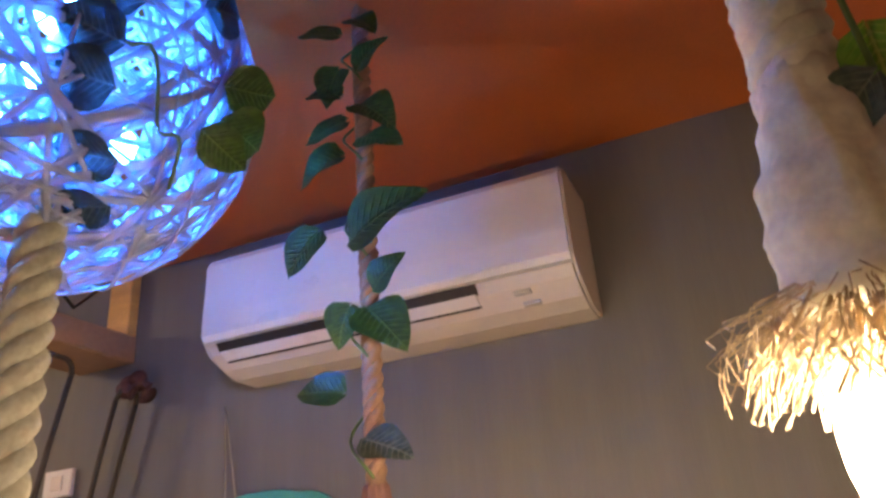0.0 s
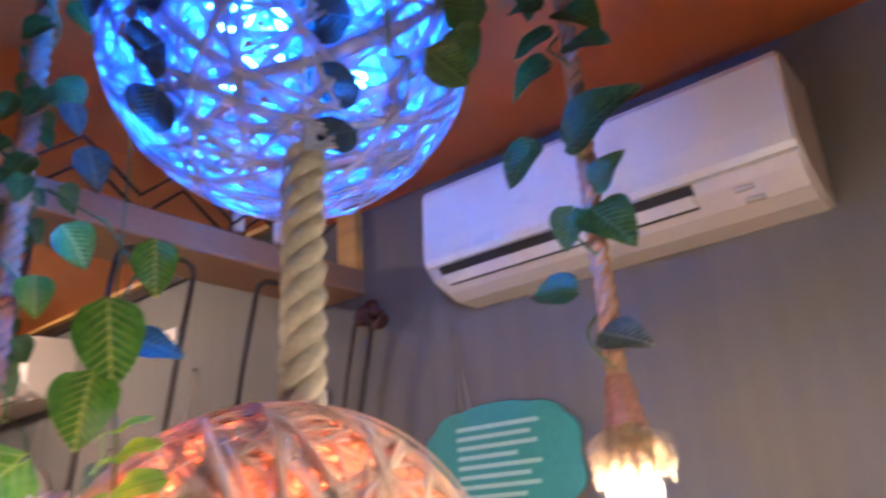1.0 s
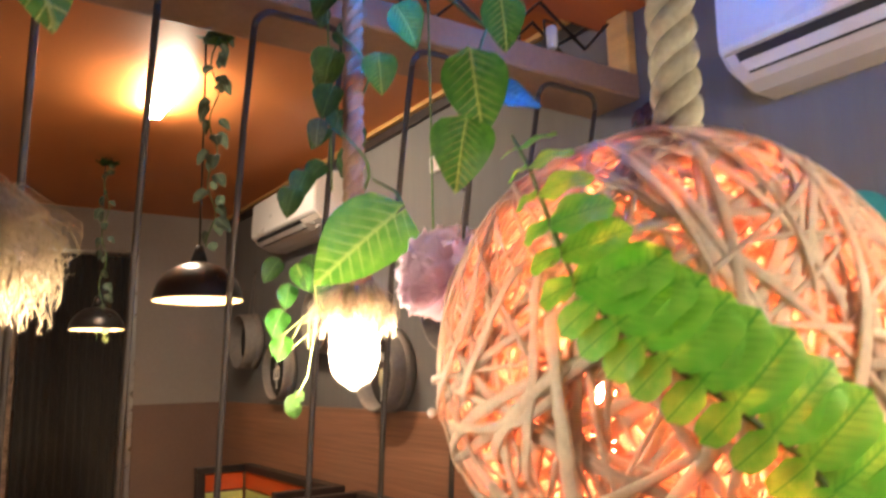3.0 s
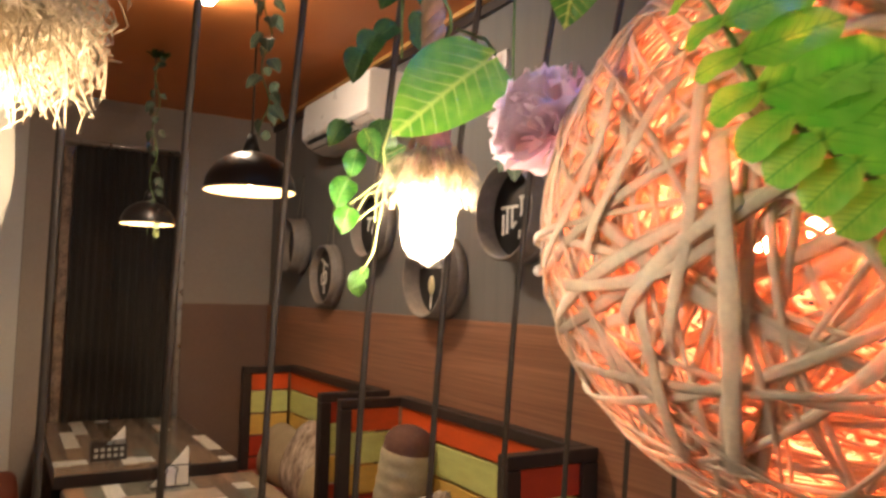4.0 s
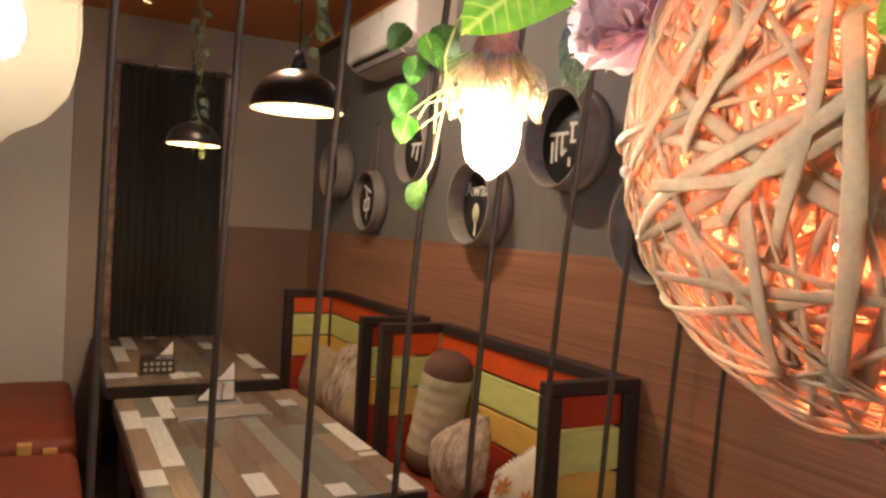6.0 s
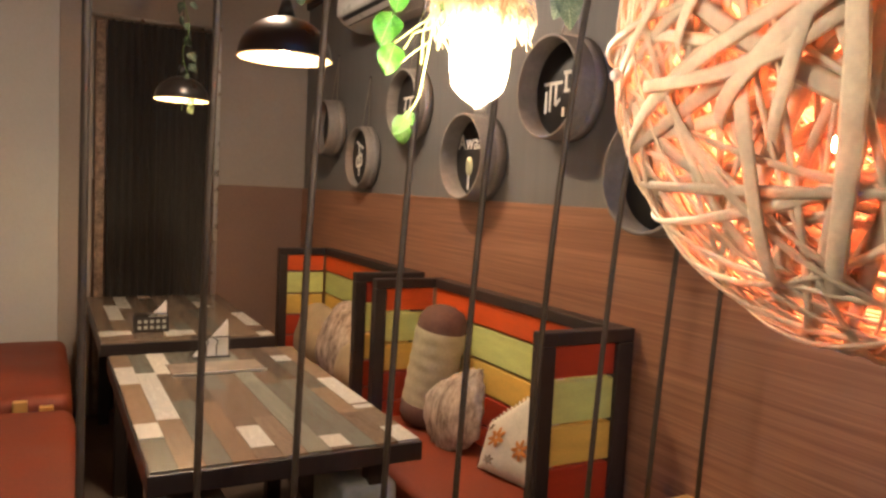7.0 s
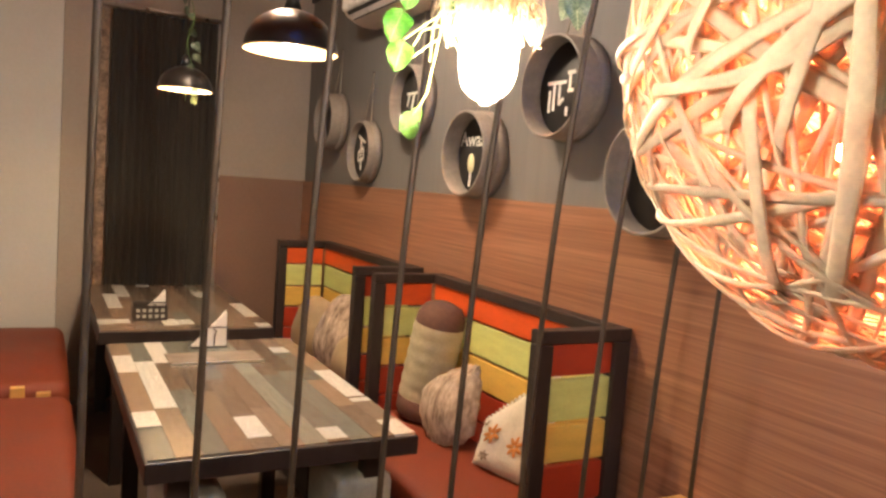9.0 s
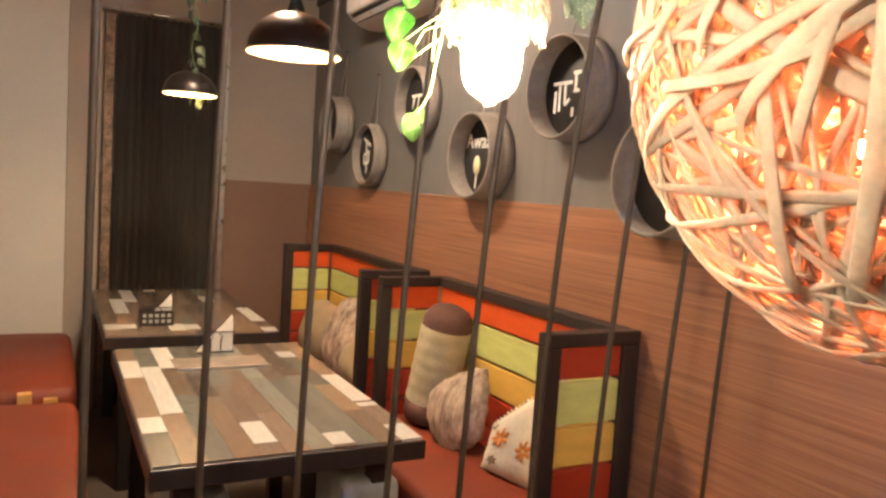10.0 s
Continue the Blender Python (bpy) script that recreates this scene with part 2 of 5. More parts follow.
M_LEAFROUND = leaf_mat("glossy_green_leaf", (0.030, 0.14, 0.012), (0.07, 0.23, 0.022), (0.16, 0.32, 0.07), 7.0, 0.4, 0.08)
M_LEAFBLUE = leaf_mat("blue_green_leaf", (0.012, 0.07, 0.16), (0.02, 0.12, 0.26), (0.05, 0.18, 0.32))
# Dark pothos leaf with the ball's blue light painted into its colour.
M_LEAFBLUELIT = leaf_mat("pothos_leaf_blue_lamp_tint", (0.012, 0.035, 0.045), (0.03, 0.07, 0.08), (0.07, 0.13, 0.14), 7.0, 0.5, 0.3)
M_LEAFGREY = leaf_mat("dusty_ivy_leaf", (0.05, 0.08, 0.05), (0.11, 0.14, 0.09), (0.24, 0.27, 0.18))
M_FERN = leaf_mat("bright_fern_leaf", (0.15, 0.64, 0.055), (0.48, 0.84, 0.13), (0.12, 0.52, 0.05), 1.6, 0.08, 0.42)
M_STOOL = mat("pale_grey_upholstery", (0.42, 0.42, 0.37), 0.8, var=0.2, scale=14, bump=0.3)


# ---- building helpers ----
def thing(name, loc, label, category, group="", kind=""):
    ob = new(name)
    ob.matrix_basis = Matrix.Translation(loc)
    ob.empty_display_size = 0.05
    return tagged(ob, label, category, group, kind)


def base_of(ob):
    p = Vector((0, 0, 0))
    while ob is not None:
        p += ob.location
        ob = ob.parent
    return p


def mesh_from(bm, name, material, smooth=True):
    me = bpy.data.meshes.new(name)
    bm.to_mesh(me)
    bm.free()
    for p in me.polygons:
        p.use_smooth = smooth
    me.materials.append(material)
    return me


def part(name, bm, material, parent=None, label="", smooth=True):
    """One mesh object from a bmesh in world places, under a thing or a part."""
    base = base_of(parent) if parent else Vector((0, 0, 0))
    bm.transform(Matrix.Translation(-base))
    ob = new(name, mesh_from(bm, name, material, smooth))
    ob.parent = parent
    return tagged(ob, label)


def piece(name, me, m, parent, label=""):
    """An object on shared mesh data at the world pose m, under parent."""
    ob = new(name, me)
    ob.parent = parent
    ob.matrix_basis = Matrix.Translation(-base_of(parent)) @ m
    return tagged(ob, label)


def box(x0, x1, y0, y1, z0, z1, bevel=0.0, seg=2, bm=None):
    own = bm or bmesh.new()
    r = bmesh.ops.create_cube(own, size=1, matrix=Matrix.Translation(((x0 + x1) / 2, (y0 + y1) / 2, (z0 + z1) / 2)) @ Matrix.Diagonal((x1 - x0, y1 - y0, z1 - z0, 1)))
    if bevel:
        es = list({e for v in r["verts"] for e in v.link_edges})
        bmesh.ops.bevel(own, geom=es, offset=bevel, segments=seg, affect="EDGES", profile=0.5)
    return own


def tube(points, radius, sides=8, closed=False, bm=None, flat=1.0, taper=None):
    """A tube along points; flat squeezes it along its second axis."""
    own = bm or bmesh.new()
    pts = [Vector(p) for p in points]
    n = len(pts)
    rings = []
    up = Vector((0.13, 0.31, 0.94)).normalized()
    for i, p in enumerate(pts):
        a = pts[(i - 1) % n] if (closed or i) else p
        b = pts[(i + 1) % n] if (closed or i < n - 1) else p
        d = (b - a).normalized()
        s = d.cross(up)
        s = s.normalized() if s.length > 1e-4 else d.orthogonal().normalized()
        up = s.cross(d).normalized()
        r = radius * (taper(i / max(1, n - 1)) if taper else 1)
        rings.append([own.verts.new(p + r * (math.cos(k) * s + flat * math.sin(k) * up)) for k in (2 * math.pi * j / sides for j in range(sides))])
    for i in range(n if closed else n - 1):
        A, B = rings[i], rings[(i + 1) % n]
        for j in range(sides):
            own.faces.new((A[j], A[(j + 1) % sides], B[(j + 1) % sides], B[j]))
    if not closed:
        own.faces.new(rings[0][::-1])
        own.faces.new(rings[-1])
    bmesh.ops.recalc_face_normals(own, faces=own.faces) if bm is None else None
    return own


def lathe(profile, center, sides=32, axis="z", bm=None):
    """Profile of (radius, height) spun round an upright axis at center, or round y."""
    own = bm or bmesh.new()
    c = Vector(center)
    rings = []
    for r, hgt in profile:
        ring = []
        for j in range(sides):
            k = 2 * math.pi * j / sides
            v = Vector((r * math.cos(k), r * math.sin(k), hgt)) if axis == "z" else Vector((r * math.cos(k), hgt, r * math.sin(k)))
            ring.append(own.verts.new(c + v))
        rings.append(ring)
    for A, B in zip(rings, rings[1:]):
        for j in range(sides):
            own.faces.new((A[j], A[(j + 1) % sides], B[(j + 1) % sides], B[j]))
    bmesh.ops.remove_doubles(own, verts=own.verts, dist=1e-5)
    bmesh.ops.recalc_face_normals(own, faces=own.faces)
    return own


def structure(name, bm, material, label, category, smooth=False):
    return tagged(part(name, bm, material, None, "", smooth), label, category, "", "structure")


def leaf_mesh(name, material, wide=0.42, fold=0.18, droop=0.25, wave=0.03, notch=0.12, rows=10, cols=4, blunt=False):
    """A heart-shaped leaf one long, base at the origin, along +y, its face to +z."""
    bm = bmesh.new()
    grid = []
    for i in range(rows + 1):
        s = i / rows
        w = wide * (math.sin(math.pi * min(1, s ** 0.62)) ** 0.8 if 0 < s < 1 else 0.0) + 0.006
        if blunt:
            w = wide * min(1, 0.45 + 2.2 * s) * math.sqrt(max(0.0, 1 - max(0.0, (s - 0.62) / 0.38) ** 2)) + 0.004
        row = []
        for j in range(-cols, cols + 1):
            u = j / cols
            x = w * u
            y = s - notch * abs(u) ** 1.5 * (1 - s) ** 3
            z = fold * abs(x) - droop * s * s + wave * math.sin(9 * s + 2.2 * u) * abs(u)
            row.append(bm.verts.new((x, y, z)))
        grid.append(row)
    for A, B in zip(grid, grid[1:]):
        for j in range(2 * cols):
            bm.faces.new((A[j], A[j + 1], B[j + 1], B[j]))
    return mesh_from(bm, name, material)


LEAVES = {
    "dark": [leaf_mesh("leaf_dark", M_LEAF, 0.40 + 0.06 * k, 0.16 + 0.1 * k, 0.15 + 0.15 * k) for k in range(3)],
    "mid": [leaf_mesh("leaf_mid", M_LEAFMID, 0.40 + 0.05 * k, 0.12 + 0.1 * k, 0.12 + 0.15 * k) for k in range(3)],
    "lime": [leaf_mesh("leaf_lime", M_LEAFLIME, 0.36 + 0.02 * k, 0.10 + 0.08 * k, 0.06 + 0.06 * k) for k in range(2)],
    "blue_lit": [leaf_mesh("leaf_blue_lit", M_LEAFBLUELIT, 0.44 + 0.05 * k, 0.16 + 0.1 * k, 0.15 + 0.15 * k) for k in range(2)],
    "round": [leaf_mesh("leaf_round", M_LEAFROUND, 0.46 + 0.04 * k, 0.14, 0.10 + 0.1 * k, 0.09, 0.2) for k in range(3)],
    "blue": [leaf_mesh("leaf_blue", M_LEAFBLUE, 0.36, 0.15, 0.1)],
    "grey": [leaf_mesh("leaf_grey", M_LEAFGREY, 0.36 + 0.05 * k, 0.2, 0.2 + 0.2 * k) for k in range(3)],
    "fern": [leaf_mesh("fern_pinna", M_FERN, 0.34 + 0.03 * k, 0.06, 0.10 + 0.06 * k, 0.02 + 0.02 * k, 0.0, 8, 3, True) for k in range(3)],
}
RNG = random.Random(7)


def put_leaf(parent, place, way, face, size, kind, label=""):
    """A leaf with its base at place, pointing along way, its face towards face."""
    y = Vector(way).normalized()
    f = Vector(face)
    z = (f - f.dot(y) * y)
    z = z.normalized() if z.length > 1e-4 else y.orthogonal().normalized()
    x = y.cross(z)
    m = Matrix((x, y, z)).transposed().to_4x4()
    m.translation = Vector(place)
    return piece("leaf", RNG.choice(LEAVES[kind]), m @ Matrix.Diagonal((size, size, size, 1)), parent, label)


def twisted(center_xy, z0, z1, radius, pitch=0.09, strands=3, lean=(0, 0), step=0.006):
    """The strands of a laid rope that hangs plumb."""
    out = []
    n = max(8, int((z1 - z0) / step))
    for k in range(strands):
        pts = []
        for i in range(n + 1):
            s = i / n
            z = z0 + (z1 - z0) * s
            a = 2 * math.pi * (z / pitch + k / strands)
            pts.append((center_xy[0] + lean[0] * (1 - s) + 0.52 * radius * math.cos(a), center_xy[1] + lean[1] * (1 - s) + 0.52 * radius * math.sin(a), z))
        out.append(tube(pts, radius * 0.55, 7))
    return out


# ---- the room ----
X0, X1, YS = -3.69, 3.2, -3.4
structure("floor", box(X0 - 0.12, X1 + 0.12, YS - 0.12, 0.12, -0.1, 0.0), M_FLOOR, "brown tiled restaurant floor", "floor")
structure("ceiling", box(-0.05, X1 + 0.12, YS - 0.12, 0.12, 2.63, 2.8), M_CEIL, "orange painted ceiling over the walkway", "ceiling")
structure("ceiling_dining", box(X0 - 0.12, -0.05, YS - 0.12, 0.12, 2.715, 2.86), M_CEIL2, "orange painted ceiling over the dining booths", "ceiling")
structure("wall_north", box(X0 - 0.12, X1 + 0.12, 0.0, 0.12, 0.0, 2.715), M_WALL, "grey-brown wallpapered long wall with vertical streaks", "wall")
structure("wall_panelling", box(X0, X1, -0.012, -0.001, 0.0, 1.455, 0.002), M_LAM, "brown wood laminate panelling on the long wall", "panelling")
structure("wall_west", box(X0 - 0.12, X0, YS, -0.0, 1.455, 2.715), M_TAUPE, "taupe painted end wall", "wall")
structure("wall_west_dado", box(X0 - 0.12, X0 + 0.006, YS, -0.013, 0.0, 1.454), M_TAUPE_DARK, "brown painted lower part of the end wall", "wall")
structure("column", box(X0 + 0.007, X0 + 0.06, YS, -1.5, 0.0, 2.714), M_CREAM, "cream painted column on the end wall", "column")
structure("door_jamb", box(X0 + 0.007, X0 + 0.052, -1.499, -1.325, 0.0, 2.714, 0.003), M_TAUPE, "taupe painted door jamb beside the curtain", "trim")
structure("wall_south", box(X0 - 0.12, X1 + 0.12, YS - 0.12, YS, 0.0, 2.715), M_CREAM, "cream painted side wall", "wall")
structure("wall_east", box(X1, X1 + 0.12, YS, 0.0, 0.0, 2.715), M_CREAM, "cream painted wall across the walkway", "wall")
structure("cornice", box(X0, -0.052, -0.022, -0.001, 2.650, 2.692, 0.003), M_BLACKWOOD, "black cornice strip below the dining ceiling", "trim")
structure("cornice_edge", box(X0, -0.052, -0.040, -0.001, 2.694, 2.714, 0.003), M_PINE, "pale wooden edge above the cornice", "trim")
for wx, wz in ((-0.95, 2.44), (-0.12, 2.07)):
    sw = thing("wall_socket", (wx, -0.001, wz), "small white socket plate on the grey wall", "socket", "socket plates")
    plate = part("plate", box(wx - 0.05, wx + 0.05, -0.014, -0.001, wz - 0.035, wz + 0.035, 0.003), M_WHITE, sw, "", False)
    part("switch", box(wx - 0.02, wx + 0.02, -0.019, -0.0145, wz - 0.018, wz + 0.018, 0.002), M_WHITE2, plate, "", False)
structure("beam", box(-0.10, 0.10, YS, -0.002, 2.36, 2.435, 0.006), M_BEAM, "brown painted timber beam across the ceiling", "beam")
structure("beam_upright", box(0.015, 0.095, -0.035, -0.002, 2.437, 2.628, 0.003), M_PINE, "yellow pine upright above the beam at the wall", "trim")
structure("door_trim", box(X0 + 0.007, X0 + 0.045, -0.612, -0.585, 0.0, 2.46, 0.003), M_METAL, "brushed metal edge strip beside the curtain", "trim")

# curtain on a rail
cur = thing("curtain", (X0 + 0.07, -0.94, 0.02), "dark pleated curtain hanging over a doorway", "curtain")
bm = bmesh.new()
cols, rowsn = 90, 14
gridv = []
for i in range(rowsn + 1):
    s = i / rowsn
    z = 0.03 + 2.37 * s
    gridv.append([bm.verts.new((X0 + 0.06 + 0.022 * math.sin(j * 0.9 + 0.4 * math.sin(3 * s)) * (1.15 - 0.4 * s) + 0.006 * math.sin(j * 2.3), -0.635 - 0.61 * j / cols, z)) for j in range(cols + 1)])
for A, B in zip(gridv, gridv[1:]):
    for j in range(cols):
        bm.faces.new((A[j], A[j + 1], B[j + 1], B[j]))
part("drape", bm, M_CURTAIN, cur)
part("rail", tube([(X0 + 0.06, -0.60, 2.42), (X0 + 0.06, -1.34, 2.42)], 0.011, 10), M_METAL, cur, "slim metal curtain rail")
part("border", box(X0 + 0.03, X0 + 0.05, -1.31, -1.255, 0.03, 2.39, 0.006), M_PATTERN, cur, "patterned border strip")


# ---- air conditioners ----
def air_conditioner(x0, x1, zt, depth, label, group):
    """A split unit on the long wall: rounded body, louvre slot, side cheek and end caps."""
    ob = thing("air_conditioner", ((x0 + x1) / 2, -0.1, zt - 0.29), label, "air conditioner", group)
    h = 0.275

    def slab(prof, a, b):
        bm = bmesh.new()
        L = [bm.verts.new((a, y, zt + z)) for y, z in prof]
        R = [bm.verts.new((b, y, zt + z)) for y, z in prof]
        n = len(prof)
        for i in range(n):
            bm.faces.new((L[i], L[(i + 1) % n], R[(i + 1) % n], R[i]))
        bm.faces.new(L[::-1])
        bm.faces.new(R)
        bmesh.ops.recalc_face_normals(bm, faces=bm.faces)
        return bm

    D = -depth
    front = [(-0.001, 0), (D + 0.03, 0), (D + 0.012, -0.006), (D + 0.002, -0.022), (D, -0.06), (D - 0.006, -0.15), (D - 0.006, -0.198), (D + 0.004, -0.210), (D + 0.03, -0.213), (-0.001, -0.213)]
    part("front_panel", slab(front, x0, x1), M_WHITE, ob, "", False)
    low = [(-0.001, -0.214), (D + 0.012, -0.214), (D + 0.030, -0.235), (D + 0.075, -0.262), (D + 0.12, -0.275), (-0.001, -0.275)]
    chassis = part("chassis", slab(low, x0 + 0.002, x1 - 0.002), M_WHITE2, ob, "", False)
    slot = [(D + 0.020, -0.2145), (D + 0.009, -0.2145), (D + 0.0235, -0.2325), (D + 0.040, -0.2325)]
    part("air_slot", slab(slot, x0 + 0.03, x1 - 0.20), M_DARKSLOT, chassis, "dark air outlet slot", False)
    vane = [(D + 0.030, -0.2305), (D + 0.018, -0.2335), (D + 0.044, -0.2500), (D + 0.052, -0.2460)]
    part("louvre", slab(vane, x0 + 0.035, x1 - 0.205), M_WHITE, chassis, "", False)
    # Thin dark strip that draws the shadow line below the louvre.
    gap = [(D + 0.040, -0.2470), (D + 0.0455, -0.2495), (D + 0.0505, -0.2520), (D + 0.060, -0.2500)]
    part("vane_shadow_line", slab(gap, x0 + 0.035, x1 - 0.205), M_DARKSLOT, chassis, "dark strip for the shadow line under the louvre", False)
    part("display", box(x1 - 0.13, x1 - 0.095, D + 0.034, D + 0.05, -0.246 + zt, -0.236 + zt, 0.002), M_LABELGREY, chassis)
    part("label_mark", box(x1 - 0.12, x1 - 0.085, D + 0.06, D + 0.075, -0.263 + zt, -0.254 + zt, 0.001), M_LABELGREY, chassis)
    for a, b in ((x0 - 0.006, x0 - 0.0005), (x1 + 0.0005, x1 + 0.006)):
        cap = [(-0.001, -0.004), (D + 0.03, -0.004), (D + 0.006, -0.022), (D + 0.002, -0.20), (D + 0.032, -0.236), (D + 0.12, -0.272), (-0.001, -0.272)]
        part("end_cap", slab(cap, a, b), M_WHITE2, ob, "", False)
    return ob


air_conditioner(0.503, 1.366, 2.50, 0.20, "white wall-mounted air conditioner under the orange ceiling", "air conditioners")
air_conditioner(-2.57, -1.72, 2.585, 0.20, "white air conditioner high over the far booth", "air conditioners")


# ---- iron trellis of leaning hoops ----
def lean_x(z):
    d = z - 0.69
    return -0.05 + 0.05 * d + 0.0321 * d ** 3


def hoop(ya, yb, label, z0=0.692, zt=2.30):
    ob = thing("iron_hoop", (lean_x(z0), (ya + yb) / 2, z0), label, "trellis", "trellis hoops")
    r = 0.035
    zs = [z0, 0.9, 1.1, 1.22, 1.30, 1.38, 1.5, 1.8, 2.1, zt - r]
    for y in (ya, yb):
        part("upright", tube([(lean_x(z), y, z) for z in zs], 0.0066, 10), M_IRON, ob)
    pts = []
    for k in range(7):
        a = math.pi / 2 * k / 6
        pts.append((lean_x(zt - r + r * math.sin(a)), ya + r - r * math.cos(a), zt - r + r * math.sin(a)))
    for k in range(7):
        a = math.pi / 2 * (1 - k / 6)
        pts.append((lean_x(zt - r + r * math.sin(a)), yb - r + r * math.cos(a), zt - r + r * math.sin(a)))
    part("top_bend", tube(pts, 0.0066, 10), M_IRON, ob)
    return ob


HOOPS = [(-1.52, -1.333), (-1.155, -0.968), (-0.80, -0.615), (-0.438, -0.246)]
for ya, yb in HOOPS:
    hoop(ya, yb, "black iron hoop of the leaning trellis")
rod = thing("iron_rod", (lean_x(0.692), -0.066, 0.692), "narrow black iron hoop of the trellis by the wall", "trellis", "trellis hoops")
part("upright", tube([(lean_x(z), -0.066 - 0.02 * (z - 0.69), z) for z in (0.692, 0.9, 1.1, 1.3, 1.5, 1.7, 1.9, 2.1, 2.235)], 0.0066, 10), M_IRON, rod)
part("top_bend", tube([(lean_x(2.235), -0.097, 2.235), (lean_x(2.26), -0.090, 2.26), (lean_x(2.27), -0.064, 2.27), (lean_x(2.26), -0.038, 2.26), (lean_x(2.235), -0.030, 2.235)], 0.0066, 10), M_IRON, rod)
part("wall_leg", tube([(lean_x(z), -0.030, z) for z in (2.235, 2.1, 1.95, 1.80)] + [(lean_x(1.78), -0.022, 1.78), (lean_x(1.78), -0.001, 1.775)], 0.0066, 10), M_IRON, rod)
hoop(-1.90, -1.70, "black iron hoop of the leaning trellis")
sill = thing("trellis_sill", (-0.05, -1.0, 0.0), "yellow pine sill board under the iron trellis", "sill")
part("board", box(-0.13, 0.03, -2.1, -0.014, 0.657, 0.6915, 0.005), M_PINE, sill, "", False)
part("half_wall", box(-0.10, 0.0, -2.1, -0.014, 0.0, 0.656, 0.004), M_TAUPE_DARK, sill, "brown painted half wall", False)

# zigzag wire ornament and small spot lamps above the beam
zig = thing("zigzag_wire_frame", (0.13, -0.8, 2.437), "black zigzag wire ornament standing on the beam", "ornament")
zz = [(0.10 + 0.03 * (i % 2), -1.62 + 0.125 * i, 2.443 + (0.0 if i % 2 else 0.115)) for i in range(13)]
part("wire_front", tube(zz, 0.005, 6), M_STEEL, zig)
part("wire_back", tube([(x - 0.10, y + 0.06, z) for x, y, z in zz[:-1]], 0.005, 6), M_STEEL, zig)
for yy in (-0.31, -0.44):
    sp = thing("spot_lamp", (0.07, yy, 2.437), "small white spot lamp standing on the beam", "spot lamp", "beam spot lamps")
    part("lamp_body", lathe([(0, 0), (0.014, 0), (0.016, 0.05), (0.012, 0.058), (0, 0.058)], (0.075, yy, 2.455), 16), M_WHITE, sp)
    part("bracket", tube([(0.07, yy - 0.02, 2.437), (0.07, yy - 0.02, 2.53), (0.07, yy + 0.02, 2.53), (0.07, yy + 0.02, 2.437)], 0.004, 6), M_IRON, sp)

# ceiling panel light over the booths
pl = thing("ceiling_light", (-1.42, -0.96, 2.715), "slim lit ceiling panel lamp over the booths", "ceiling light")
part("frame", box(-1.62, -1.22, -0.985, -0.935, 2.700, 2.7145, 0.003), M_WHITE, pl, "", False)
part("diffuser", box(-1.645, -1.195, -0.996, -0.924, 2.672, 2.6995, 0.012, 3), M_PANEL, pl, "", False)


# ---- pendant lamps with vines on their cords ----
def pendant(x, y, zr, r, label):
    ob = thing("pendant_lamp", (x, y, zr), label, "pendant lamp", "dome pendants")
    outer, inner = [], []
    for k in range(13):
        a = math.pi / 2 * k / 12
        outer.append((r * math.cos(a) if k < 12 else 0.022, 0.88 * r * math.sin(a) + 0.003))
        inner.append(((r - 0.003) * math.cos(a) if k < 12 else 0.018, 0.88 * (r - 0.003) * math.sin(a) + 0.002))
    part("shade", lathe(outer, (x, y, zr), 40), M_SHADE, ob, "black enamel dome")
    part("shade_lining", lathe(inner, (x, y, zr), 40), M_SHADEIN, ob, "cream enamel lining")
    part("rim", tube([(x + r * math.cos(k * math.pi / 20), y + r * math.sin(k * math.pi / 20), zr + 0.002) for k in range(40)], 0.003, 6, True), M_SHADEIN, ob)
    part("neck", lathe([(0.0, 0.02), (0.022, 0.018), (0.022, 0.0), (0.03, -0.01), (0.012, 0.055), (0, 0.057)], (x, y, zr + 0.88 * r), 20), M_SHADE, ob)
    part("cord", tube([(x, y, zr + 0.88 * r + 0.05), (x + 0.004, y, 2.5), (x, y, 2.714)], 0.0035, 6), M_IRON, ob)
    part("bulb", lathe([(0.0, -0.03), (0.018, -0.024), (0.025, 0.0), (0.018, 0.026), (0.011, 0.05), (0, 0.05)], (x, y, zr + 0.045), 16), M_PEND, ob, "lit warm bulb")
    return ob


def cord_vine(x, y, z0, z1, n, label):
    ob = thing("artificial_vine", (x, y, z1), label, "artificial vine", "hanging vines")
    R = random.Random(int(100 * abs(x) + 7))
    pts = []
    for i in range(26):
        z = z1 + (z0 - z1) * i / 25
        pts.append((x + 0.014 * math.sin(i * 0.9), y + 0.014 * math.cos(i * 0.9), z))
    part("stem", tube(pts, 0.0022, 5), M_STEM, ob)
    for i in range(n):
        z = z1 + (z0 - z1) * (i + R.random()) / n
        a = R.random() * 6.28
        w = Vector((math.cos(a), math.sin(a), -0.9))
        put_leaf(ob, (x + 0.02 * math.cos(a), y + 0.02 * math.sin(a), z), w, (0.8, -0.4, 0.5), 0.035 + 0.022 * R.random(), "grey")
    for i in range(9):
        a = i * 0.7
        put_leaf(ob, (x, y, z1 - 0.015), (math.cos(a), math.sin(a), -0.4 - 0.25 * (i % 2)), (0, 0, -1), 0.06, "dark")
    return ob


pendant(-0.872, -0.962, 1.842, 0.135, "black dome pendant lamp, lit, over the near table")
pendant(-2.467, -1.000, 1.852, 0.125, "black dome pendant lamp, lit, over the far table")
cord_vine(-0.80, -0.95, 2.0, 2.71, 26, "dusty ivy vine wound down the near pendant's cord")
cord_vine(-2.44, -0.99, 1.80, 2.71, 22, "dusty ivy vine wound down the far pendant's cord")


